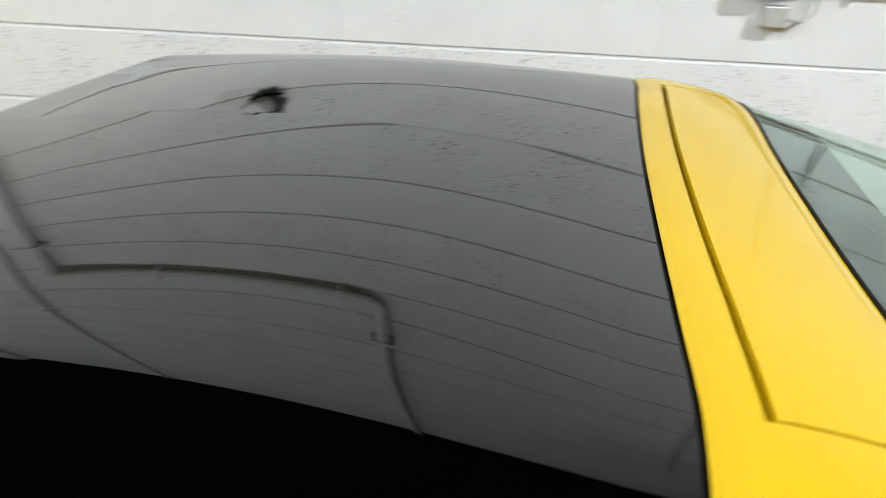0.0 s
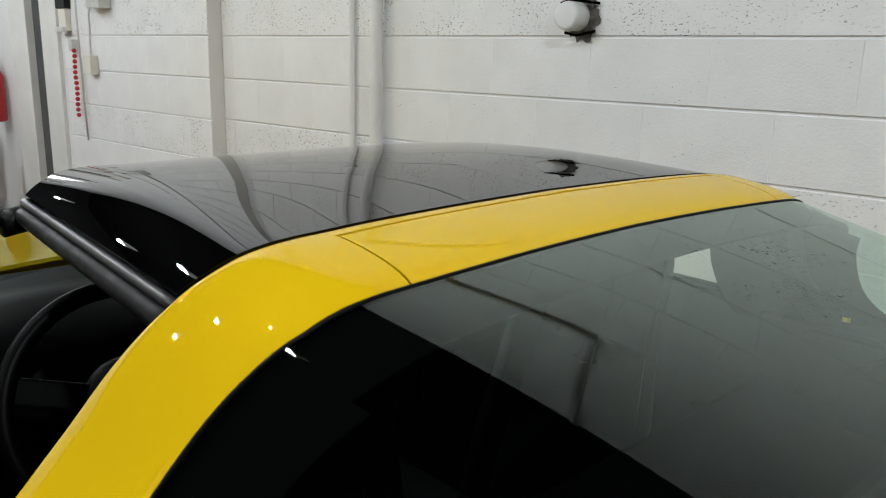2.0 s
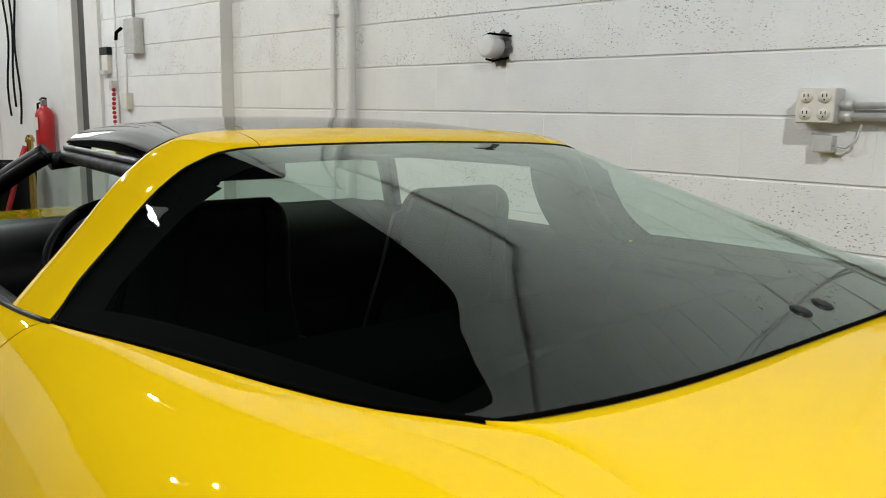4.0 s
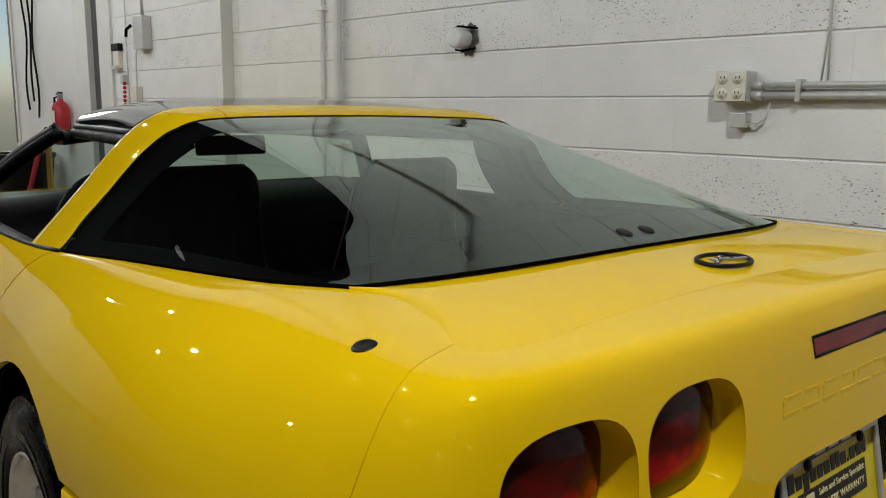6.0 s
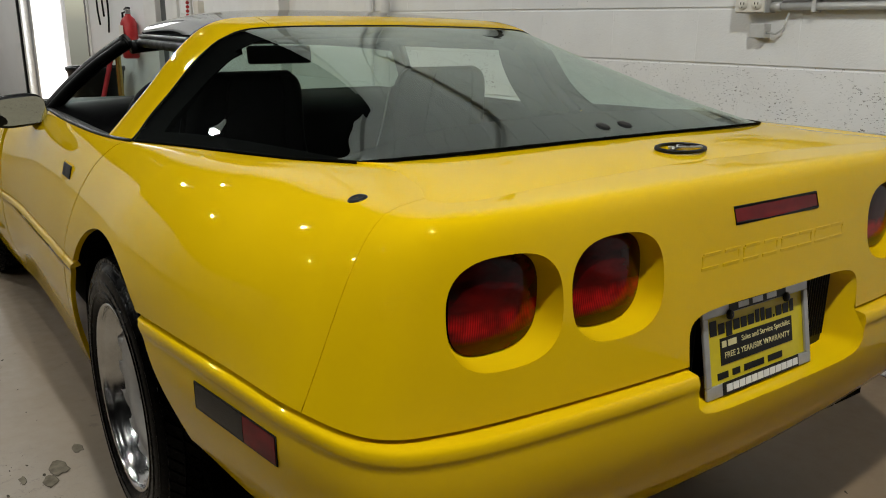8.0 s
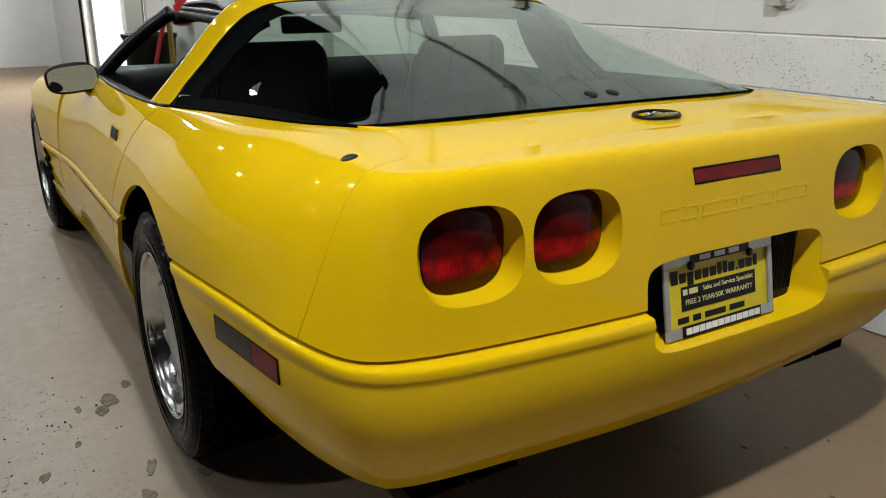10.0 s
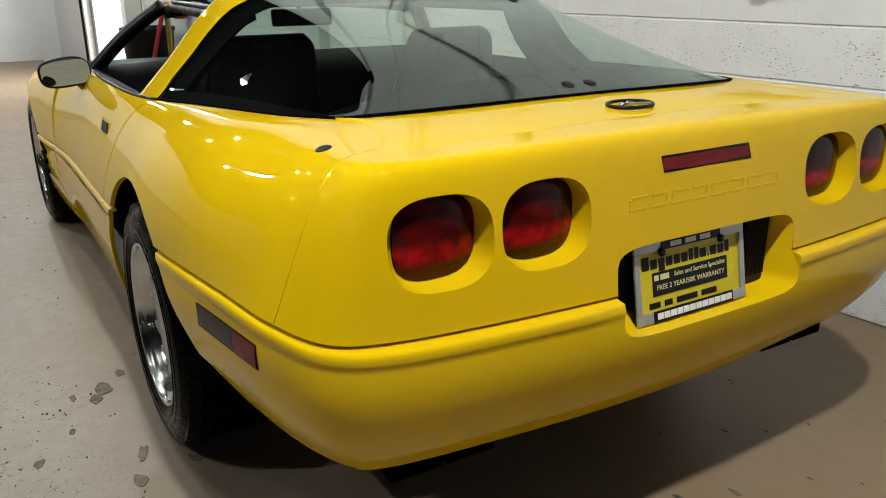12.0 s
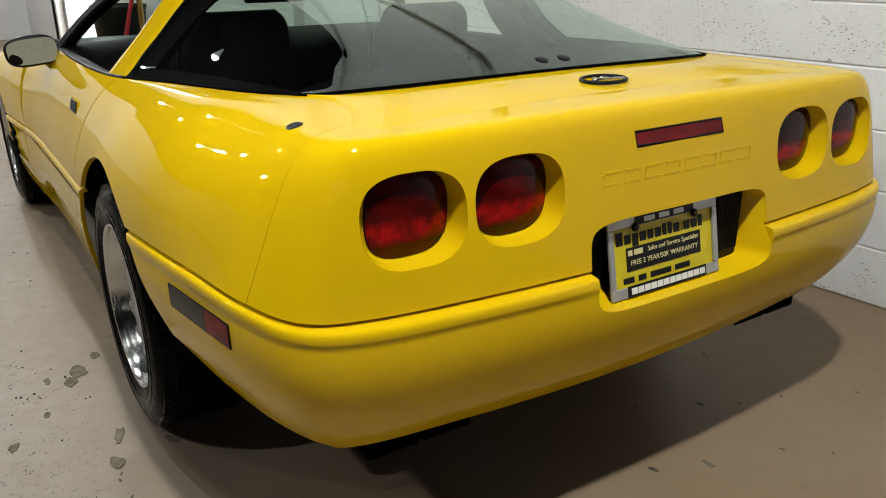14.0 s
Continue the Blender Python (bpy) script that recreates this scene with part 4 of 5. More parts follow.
for s in (-1, 1):
    hd = empty("door_handle")
    hd.parent = car
    dd = (DOOR_P[..., 1] - 0.485) ** 2 + (DOOR_P[..., 2] - 0.762) ** 2
    hp = DOOR_P[np.unravel_index(np.argmin(dd), dd.shape)]
    hm = pose(-s * hp[0], hp[1], hp[2], 0, -s * 14, 0)
    q = box("handle_cup", -0.006, 0.0015, -0.062, 0.052, -0.030, 0.024, YELLOW, hd, bevel=0.0015)
    q.matrix_world = hm if s > 0 else pose(hp[0], hp[1], hp[2], 0, -14, 180)
    q = box("handle_flap", -0.002, 0.0045, -0.040, 0.050, -0.012, 0.022, TRIM, hd, "black door handle flap", 0.002)
    q.matrix_world = hm if s > 0 else pose(hp[0], hp[1], hp[2], 0, -14, 180)
    mr = empty("door_mirror")
    mr.parent = car
    bm = bmesh.new()
    bmesh.ops.create_uvsphere(bm, u_segments=28, v_segments=16, radius=1)
    for v in bm.verts:
        x, y, z = v.co
        v.co = Vector((math.copysign(abs(x) ** 0.7, x) * 0.086, (y if y > 0 else y * 0.15) * 0.095, math.copysign(abs(z) ** 0.7, z) * 0.052))
    q = part("housing", bm, TRIM, mr, "dark mirror housing", True)
    q.matrix_world = pose(s * 0.852, 1.10, 0.872, 0, s * 6, 0)
    bm = bmesh.new()
    bmesh.ops.create_circle(bm, cap_ends=True, segments=40, radius=1)
    for v in bm.verts:
        v.co = Vector((math.copysign(abs(v.co.x) ** (0.42 if v.co.x * s < 0 else 0.72), v.co.x) * 0.079, 0, math.copysign(abs(v.co.y) ** 0.5, v.co.y) * 0.0435))
    q = part("mirror_glass", bm, None, mr, "silver mirror glass")
    q.matrix_world = pose(s * 0.852, 1.078, 0.872, 8, s * 6, s * 10)
    MIRROR = bpy.data.materials.get("mirror_silver") or node_mat("mirror_silver", (0.66, 0.74, 0.69), 0.02, 1.0)[0]
    q.data.materials.append(MIRROR)
    tube("mirror_foot", [(s * 0.80, 1.12, 0.83), (s * 0.775, 1.14, 0.80), (s * 0.765, 1.16, 0.78)], 0.018, YELLOW, mr, seg=10)
    for k in range(4):
        vt = box("fender_vent", -0.006, 0.006, -0.075, 0.075, -0.011, 0.011, DARK, car, "dark slanted fender vent", 0.003)
        vt.matrix_world = pose(s * 0.8945, 1.955, 0.463 - 0.043 * k, 8, 0, 0)
    tube("belt_seal", [Vector(p) * 1.0 + Vector((0, 0, 0.002)) for p in (cr(SHOULDER, U(4.4, 6.3, 20)) * np.array([-s, 1, 1]))], 0.0045, TRIM, car, seg=8)

# ---- under and inside ----
box("underbody", -0.68, 0.68, -0.55, 3.0, 0.20, 0.34, DARK, car, bevel=0.03)
box("rear_underpan", -0.64, 0.64, -0.92, -0.5, 0.37, 0.50, DARK, car, bevel=0.02)
box("rear_inner_panel", -0.70, 0.70, -0.90, -0.86, 0.40, 0.88, DARK, car)
for s in (-1, 1):
    for y in (0.0, 2.443):
        yo, ry, rz = (-0.07, 0.485, 0.42) if y < 1 else (0, 0.40, 0.40)
        P = np.array([[(s * (0.52 + (0.32 if y < 1 else 0.225) * k), y + yo + ry * math.cos(w), 0.322 + rz * math.sin(w)) for k in (0, 0.5, 1)] for w in (np.linspace(0.0, math.pi - 0.05, 30) if y < 1 else np.linspace(-0.35, math.pi + 0.35, 30))])
        V, F = sheet(P)
        mesh_object("wheel_arch_liner", V, F, DARK, car)
        box("inner_well", s * 0.52 - 0.01, s * 0.52 + 0.01, y - (0.46 if y < 1 else 0.38), y + 0.38, 0.36 if y < 1 else 0.2, 0.70 if y < 1 else 0.58, DARK, car)

cabin = empty("cabin")
cabin.parent = car
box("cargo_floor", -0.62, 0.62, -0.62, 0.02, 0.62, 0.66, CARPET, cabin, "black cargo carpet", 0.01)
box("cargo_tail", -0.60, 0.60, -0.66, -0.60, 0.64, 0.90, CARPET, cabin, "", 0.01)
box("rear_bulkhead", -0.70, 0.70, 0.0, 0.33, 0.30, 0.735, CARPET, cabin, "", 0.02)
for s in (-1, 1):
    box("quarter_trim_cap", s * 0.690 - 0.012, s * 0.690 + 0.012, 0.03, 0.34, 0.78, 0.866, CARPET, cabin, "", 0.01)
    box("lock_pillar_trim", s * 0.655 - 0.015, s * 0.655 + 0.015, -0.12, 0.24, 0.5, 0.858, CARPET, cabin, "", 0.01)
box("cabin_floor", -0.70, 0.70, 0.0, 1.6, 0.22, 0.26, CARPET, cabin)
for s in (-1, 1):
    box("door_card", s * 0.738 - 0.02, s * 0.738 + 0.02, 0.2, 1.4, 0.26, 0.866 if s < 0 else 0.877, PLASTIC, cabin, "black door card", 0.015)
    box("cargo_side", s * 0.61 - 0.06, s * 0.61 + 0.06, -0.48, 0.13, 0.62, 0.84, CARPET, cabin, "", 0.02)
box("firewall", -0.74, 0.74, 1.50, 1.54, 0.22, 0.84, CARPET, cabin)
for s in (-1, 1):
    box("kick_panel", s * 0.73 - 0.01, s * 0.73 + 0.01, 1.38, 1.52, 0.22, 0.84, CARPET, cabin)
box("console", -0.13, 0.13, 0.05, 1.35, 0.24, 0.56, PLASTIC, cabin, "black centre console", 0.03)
D = []
for k in range(20):
    w = k / 19
    D.append(cr([(1.06, 0.60, 0), (1.03, 0.70, 0), (1.05, 0.80, 0), (1.13, 0.852, 0), (1.27, 0.872, 0), (1.50, 0.872, 0)], [w * 5])[0])
P = np.array([[(x, d[0] + 0.02 * abs(x) ** 2, d[1] + (0.022 * math.exp(-((x + 0.38) / 0.2) ** 2) if 0.25 < k / 19 < 0.8 else 0)) for x in np.linspace(-0.72, 0.72, 50)] for k, d in enumerate(D)])
panel("dashboard", P, PLASTIC, cabin, "black padded dashboard", depth=0.01, flip=True)

WHEEL_M = pose(-0.385, 0.86, 0.80, 66, 0, 0)
sw = empty("steering_wheel")
sw.parent = car
q = tube("wheel_rim", [(0.185 * math.cos(w), 0.185 * math.sin(w), 0) for w in np.linspace(0, 2 * math.pi, 49)[:-1]], 0.015, LEATHER, sw, seg=12, closed=True)
q.matrix_world = WHEEL_M
for w in (20, 160, 270):
    q = box("wheel_spoke", 0.05, 0.18, -0.022, 0.022, -0.012, 0.004, PLASTIC, sw, bevel=0.005)
    q.matrix_world = WHEEL_M @ pose(0, 0, 0, 0, 0, w)
q = lathe("wheel_hub", [(-0.05, 0.05), (-0.01, 0.075), (0.012, 0.07), (0.02, 0.04), (0.021, 0.001)], PLASTIC, sw, seg=28, axis="z")
q.matrix_world = WHEEL_M


def make_seat(x):
    seat = empty("bucket_seat")
    seat.parent = car
    H = [(0.570, 0.26, 0.250), (0.570, 0.40, 0.255), (0.550, 0.60, 0.240), (0.525, 0.80, 0.190), (0.500, 0.93, 0.172), (0.488, 0.985, 0.156), (0.484, 1.014, 0.128)]
    for nm, front in (("backrest", True), ("back_shell", False)):
        rows = []
        for k in np.linspace(0, 6, 40):
            y, z, hw = cr(H, [k])[0]
            row = []
            for i in np.linspace(-1, 1, 29):
                bol = 0.05 * abs(i) ** 3 * (1 if k < 4.2 else 0.3)
                th = 0.07 * (1 - abs(i) ** 6) ** 0.5 * (1 - (k / 6) ** 10) ** 0.5
                row.append((x + i * hw, y + (bol + th if front else -th), z))
            rows.append(row)
        V, F = sheet(np.array(rows), not front)
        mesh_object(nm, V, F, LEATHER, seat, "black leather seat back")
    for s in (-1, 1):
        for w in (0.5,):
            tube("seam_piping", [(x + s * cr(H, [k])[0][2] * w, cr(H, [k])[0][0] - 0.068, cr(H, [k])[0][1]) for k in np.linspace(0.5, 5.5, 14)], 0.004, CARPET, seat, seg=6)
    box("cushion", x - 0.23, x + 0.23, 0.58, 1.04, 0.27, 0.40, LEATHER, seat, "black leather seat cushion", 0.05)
    return seat


make_seat(-0.325)
make_seat(0.37)
cloth = box("cleaning_cloth", -0.045, 0.045, -0.02, 0.02, 0, 0.012, mixed("blue_cloth", (0.02, 0.12, 0.55), (0.03, 0.16, 0.62), 30, 0.8), None, "", 0.004)
cloth.matrix_world = pose(-0.49, 0.295, 0.7355, 0, 0, 20)
tagged(cloth, "small folded blue cloth on the carpeted shelf behind the seats", "cloth")

# ---- wheels ----
def make_wheel():
    w = empty("wheel")
    w.parent = car
    prof = [(0.10, 0.214), (0.122, 0.219), (0.133, 0.232), (0.1375, 0.258), (0.1345, 0.284), (0.127, 0.300), (0.118, 0.309), (0.108, 0.3145), (0.0, 0.316), (-0.108, 0.3145), (-0.127, 0.300), (-0.1375, 0.258), (-0.122, 0.219), (-0.10, 0.214)]
    tyre = lathe("tyre", prof, TYRE, w, "black low-profile tyre", seg=96)
    for a, r in ((0.1365, 0.243), (0.1368, 0.268), (0.130, 0.293)):
        lathe("sidewall_rib", [(a - 0.004, r - 0.004), (a + 0.0015, r - 0.0015), (a + 0.0015, r + 0.0015), (a - 0.004, r + 0.004)], TYRE, tyre, seg=72)
    # tread blocks in five ribs
    V, F = [], []
    n = 76
    for ri, (a0, a1, sk) in enumerate(((0.090, 0.119, 0.9), (0.060, 0.086, 1.1), (0.026, 0.055, 1.2), (-0.020, 0.020, 0.6), (-0.055, -0.026, -1.2), (-0.086, -0.060, -1.1), (-0.119, -0.090, -0.9))):
        for k in range(n):
            w0, w1 = 2 * math.pi * (k + 0.08) / n, 2 * math.pi * (k + 0.90) / n
            tw = sk * 2 * math.pi / n
            base = len(V)
            for r in (0.312, 0.325):
                for a, e in ((a0, 0.0), (a1, 1.0)):
                    rr = r - (0.007 if abs(a) > 0.115 else 0)
                    for ww in (w0, w1):
                        V.append((a, rr * math.cos(ww + tw * e), rr * math.sin(ww + tw * e)))
            F += [(base + 4, base + 5, base + 7, base + 6), (base, base + 4, base + 6, base + 2), (base + 1, base + 3, base + 7, base + 5), (base, base + 1, base + 5, base + 4), (base + 2, base + 6, base + 7, base + 3)]
    mesh_object("tread", V, F, TYRE, tyre, smooth=False)
    rim = lathe("rim", [(0.09, 0.2145), (0.127, 0.2185), (0.1305, 0.2155), (0.1285, 0.2105), (0.121, 0.2075), (0.112, 0.2065), (0.1105, 0.2005), (0.1060, 0.1998), (0.1050, 0.1978), (0.1005, 0.1974), (0.0995, 0.1955), (0.0955, 0.1950), (0.0945, 0.1930), (0.0905, 0.1926), (0.0895, 0.1908), (0.04, 0.189), (0.0, 0.184), (-0.11, 0.184)], CHROME, w, "polished aluminium rim", seg=96)
    lathe("brake_disc", [(-0.034, 0.15), (-0.030, 0.15), (-0.030, 0.05)], STEEL, w, seg=48)
    lathe("barrel_back", [(-0.05, 0.184), (-0.05, 0.001)], DARK, w, seg=48)
    # plain satin face with narrow slots round its edge
    lathe("wheel_face", [(0.048, 0.060), (0.064, 0.072), (0.076, 0.080), (0.084, 0.095), (0.087, 0.120), (0.088, 0.149), (0.080, 0.152), (0.02, 0.152)], ALLOY, rim, "satin alloy wheel face", seg=72)
    for k in range(16):
        V, F = [], []
        a0 = 2 * math.pi * k / 16
        for j in range(9):
            t = j / 8
            r = 0.146 + 0.044 * t
            half = 0.150 - 0.055 * math.sin(math.pi * t) ** 0.6
            tw = 0.10 * t
            d = 0.088 + 0.004 * t**1.5
            for i in range(5):
                s = i / 4 * 2 - 1
                an = a0 + tw + s * half
                V.append((d - 0.012 * (s * 0.5 + 0.5) - 0.004 * s * s, r * math.cos(an), r * math.sin(an)))
            for i in range(5):
                s = i / 4 * 2 - 1
                an = a0 + tw + s * half
                V.append((d - 0.035, r * math.cos(an), r * math.sin(an)))
        for j in range(8):
            b, c = j * 10, (j + 1) * 10
            for i in range(4):
                F.append((b + i, b + i + 1, c + i + 1, c + i))
            F.append((b, c, c + 5, b + 5))
            F.append((b + 4, b + 9, c + 9, c + 4))
        F.append((0, 5, 9, 4))
        mesh_object("blade", V, F, ALLOY, rim, smooth=True)
    lathe("hub", [(0.0, 0.078), (0.063, 0.076), (0.068, 0.070), (0.064, 0.050), (0.058, 0.042), (0.058, 0.034), (0.076, 0.032), (0.080, 0.029), (0.081, 0.027)], ALLOY, rim, seg=40)
    lathe("hub_badge", [(0.078, 0.028), (0.0795, 0.020), (0.080, 0.001)], BADGE, rim, "dark gold round hub badge", seg=28)
    for k in range(5):
        an = 2 * math.pi * k / 5
        q = lathe("wheel_nut", [(0.050, 0.010), (0.072, 0.010), (0.078, 0.005), (0.078, 0.001)], CHROME, rim, seg=8)
        q.location = (0, 0.058 * math.cos(an), 0.058 * math.sin(an))
    return w


wheel = make_wheel()
wheel.matrix_world = pose(-0.730, 0, 0.325, 0, 0, 180)
for m in (pose(0.730, 0, 0.325), pose(-0.752, 2.443, 0.325, 0, 0, 180), pose(0.752, 2.443, 0.325)):
    copy_thing(wheel, m)

# ---- fittings on the block wall ----
def on_wall(name, label, cat, group=""):
    ob = empty(name, ROOM)
    return tagged(ob, label, cat, group)


PIPE = mixed("white_painted_pipe", (0.69, 0.69, 0.685), (0.75, 0.75, 0.745), 12, 0.4)
GALV = mixed("galvanised_grey", (0.52, 0.52, 0.50), (0.60, 0.60, 0.58), 25, 0.4, 0.3)
IVORY = mixed("ivory_plastic", (0.66, 0.63, 0.56), (0.70, 0.67, 0.60), 25, 0.4)

pp = on_wall("water_pipe", "white painted vertical pipe clamped to block wall", "pipe")
pts = [(-0.045, 0.96, z) for z in np.linspace(0, 2.42, 9)] + [(-0.045, 0.945, 2.465), (-0.045, 0.90, 2.48)] + [(-0.045, y, 2.48) for y in np.linspace(0.7, -0.335, 6)] + [(-0.045, -0.378, 2.495), (-0.045, -0.39, 2.54)] + [(-0.045, -0.39, z) for z in np.linspace(2.7, HT, 5)]
tube("pipe", pts, 0.026, PIPE, pp, seg=16)
for y, z, up in ((0.96, 0.985, True), (0.5, 2.48, False), (-0.24, 2.48, False), (-0.39, 2.75, True), (0.96, 2.2, True)):
    box("clamp", -0.078, 0.0, y - (0.045 if up else 0.012), y + (0.045 if up else 0.012), z - (0.012 if up else 0.045), z + (0.012 if up else 0.045), PIPE, pp, "", 0.003)
tube("stub", [(-0.05, 0.93, 0.985), (-0.05, 0.87, 0.985)], 0.012, PIPE, pp, seg=10)
cd = on_wall("conduit_riser", "thin white painted vertical conduit on block wall", "conduit")
tube("conduit", [(-0.018, 1.135, z) for z in np.linspace(0, HT, 10)], 0.0125, PIPE, cd, seg=12)
for z in (0.6, 1.7, 2.9):
    box("strap", -0.034, 0, 1.105, 1.165, z - 0.01, z + 0.01, PIPE, cd, "", 0.002)

cp = on_wall("capped_pipe", "white capped pipe stub in a broken hole in the wall", "pipe")
q = lathe("cap", [(-0.075, 0.001), (-0.077, 0.034), (-0.074, 0.043), (-0.065, 0.046), (-0.02, 0.046), (0.02, 0.046)], PIPE, cp, seg=36)
q.location = (0, 0.055, 1.485)
HOLE = mixed("broken_block_dark", (0.05, 0.045, 0.04), (0.16, 0.15, 0.14), 40, 0.9, bump_scale=60, bump_strength=0.8, bump_dist=0.01)
bm = bmesh.new()
ring = []
rr = random.Random(5)
for k in range(28):
    w = 2 * math.pi * k / 28
    r = 0.064 + rr.uniform(-0.010, 0.016)
    ring.append(bm.verts.new((-0.0045, 0.035 + r * math.cos(w), 1.478 + r * 1.02 * math.sin(w))))
bm.faces.new(ring[::-1])
part("hole_edge", bm, HOLE, cp, "dark broken edge of hole")
tube("wire_tie", [(-0.05, 0.09, 1.525), (-0.045, 0.055, 1.537), (-0.04, 0.01, 1.53), (-0.01, -0.03, 1.525)], 0.005, DARK, cp, seg=6)
tube("wire_tie", [(-0.05, 0.07, 1.434), (-0.045, 0.03, 1.426), (-0.01, -0.02, 1.44)], 0.005, DARK, cp, seg=6)

ob = on_wall("outlet_box", "white four-gang socket box on block wall", "socket")
box("box_body", -0.075, 0, -1.325, -1.212, 1.20, 1.305, GALV, ob, "", 0.004)
box("face_plate", -0.080, -0.075, -1.323, -1.214, 1.203, 1.302, IVORY, ob, "", 0.002)
for y in (-1.242, -1.295):
    for z in (1.228, 1.278):
        q = lathe("socket", [(-0.084, 0.001), (-0.084, 0.017), (-0.080, 0.018)], IVORY, ob, seg=20)
        q.location = (0, y, z)
        for dy in (-0.006, 0.006):
            box("slot", -0.0848, -0.0838, y + dy - 0.0014, y + dy + 0.0014, z, z + 0.009, DARK, ob)
        box("slot", -0.0848, -0.0838, y - 0.002, y + 0.002, z - 0.010, z - 0.006, DARK, ob)
sb = on_wall("small_junction_box", "small white junction box with cable under sockets", "junction box")
box("box_body", -0.045, 0, -1.315, -1.258, 1.115, 1.165, GALV, sb, "", 0.003)
tube("cable", [(-0.03, -1.315, 1.135), (-0.03, -1.35, 1.13), (-0.028, -1.375, 1.15), (-0.02, -1.385, 1.20)], 0.004, GALV, sb, seg=8)
for z, r in ((1.255, 0.0105), (1.222, 0.0125)):
    c2 = on_wall("wall_conduit", "horizontal grey-white conduit run on block wall", "conduit", "conduits")
    tube("conduit", [(-0.03, y, z) for y in (-1.32, -2.0, -3.0, -5.0, -6.9)], r, GALV, c2, seg=12)
    for y in (-1.48, -2.1, -3.2):
        box("strap", -0.045, 0, y - 0.008, y + 0.008, z - 0.02, z + 0.02, GALV, c2, "", 0.002)
    tube("connector", [(-0.03, -1.32, z), (-0.03, -1.36, z)], r * 1.4, GALV, c2, seg=12)
dc = on_wall("hanging_cable", "thin grey cable hanging down the block wall", "cable")
tube("cable", [(-0.012, -1.54 - 0.012 * math.sin(k), 1.27 + 0.16 * k) for k in range(15)], 0.003, GALV, dc, seg=6)
tube("cable", [(-0.01, -1.56 + 0.01 * math.sin(k * 0.7), 1.27 + 0.16 * k) for k in range(15)], 0.003, GALV, dc, seg=6)

# ---- along the far part of the wall (its face stands 80 mm proud) ----
sx = -0.08
swb = on_wall("disconnect_switch", "grey wall switch box with lever and conduit", "switch")
box("box_body", sx - 0.07, sx, 3.10, 3.26, 1.57, 1.80, GALV, swb, "", 0.005)
tube("lever", [(sx - 0.075, 3.27, 1.74), (sx - 0.10, 3.30, 1.71), (sx - 0.10, 3.31, 1.66)], 0.012, DARK, swb, seg=8)
tube("conduit", [(sx - 0.03, 3.18, 1.8), (sx - 0.03, 3.18, 3.5)], 0.012, GALV, swb, seg=8)
tube("conduit", [(sx - 0.02, 3.29, 1.6), (sx - 0.02, 3.34, 1.55), (sx - 0.02, 3.35, 1.3)], 0.007, PIPE, swb, seg=8)
box("lower_box", sx - 0.05, sx, 3.30, 3.39, 1.20, 1.31, IVORY, swb, "", 0.004)
kp = on_wall("wall_keypad", "small ivory wall keypad with dark screen", "keypad")
box("keypad_body", sx - 0.035, sx, 3.62, 3.72, 1.45, 1.58, IVORY, kp, "", 0.004)
box("keypad_screen", sx - 0.04, sx, 3.61, 3.74, 1.58, 1.635, PLATE_K, kp, "black screen", 0.004)
box("keypad_flap", sx - 0.06, sx - 0.03, 3.62, 3.72, 1.44, 1.47, GALV, kp, "", 0.004)
ch = on_wall("bead_chain", "red bead chain hanging from a wall hook", "chain")
REDP = mixed("red_plastic", (0.38, 0.012, 0.016), (0.46, 0.018, 0.02), 20, 0.4)
for k in range(13):
    bm = bmesh.new()
    bmesh.ops.create_uvsphere(bm, u_segments=10, v_segments=7, radius=0.014)
    bmesh.ops.translate(bm, verts=bm.verts, vec=(sx - 0.03, 3.55 + 0.004 * math.sin(k), 0.95 + k * 0.032))
    part("bead", bm, REDP, ch, "", True)
box("hook", sx - 0.04, sx, 3.55, 3.60, 1.33, 1.40, GALV, ch, "", 0.005)
tube("cord", [(sx - 0.02, 3.49, 2.6), (sx - 0.02, 3.50, 1.5), (sx - 0.02, 3.47, 0.8)], 0.006, GALV, ch, seg=6)

DOORW = mixed("white_door_paint", (0.66, 0.655, 0.63), (0.72, 0.715, 0.69), 6, 0.4)
dr = on_wall("door_1", "white steel side door in a painted frame", "door")
dr["kind"] = "structure"
box("door_leaf", sx - 0.025, sx + 0.02, 3.78, 4.02, 0.01, 2.0, DOORW, dr, "", 0.003)
# plain dark strip set in the gap between leaf and frame
box("dark_gap", sx - 0.012, sx + 0.01, 4.02, 4.16, 0.0, 2.02, mixed("dark_door_edge", (0.05, 0.055, 0.055), (0.08, 0.085, 0.085), 8, 0.4), dr, "dark narrow strip beside the door leaf")
box("door_frame", sx - 0.06, sx + 0.01, 4.16, 4.24, 0, 2.1, DOORW, dr, "", 0.004)
box("door_frame", sx - 0.05, sx + 0.01, 4.245, 4.46, 0, 2.3, DOORW, dr, "", 0.004)
box("door_head", sx - 0.045, sx + 0.01, 3.76, 4.16, 2.02, 2.1, DOORW, dr, "", 0.004)

fe = on_wall("fire_extinguisher", "red fire extinguisher hung on the wall", "extinguisher")
q = lathe("cylinder", [(0.83, 0.001), (0.83, 0.06), (0.845, 0.072), (1.14, 0.072), (1.18, 0.055), (1.205, 0.026), (1.22, 0.024)], REDP, fe, "red steel cylinder", seg=28, axis="z")
q.location = (sx - 0.09, 4.75, 0)
box("label_panel", sx - 0.164, sx - 0.16, 4.70, 4.80, 1.02, 1.12, IVORY, fe, "pale printed label")
box("valve", sx - 0.11, sx - 0.07, 4.73, 4.77, 1.22, 1.26, STEEL, fe, "", 0.004)
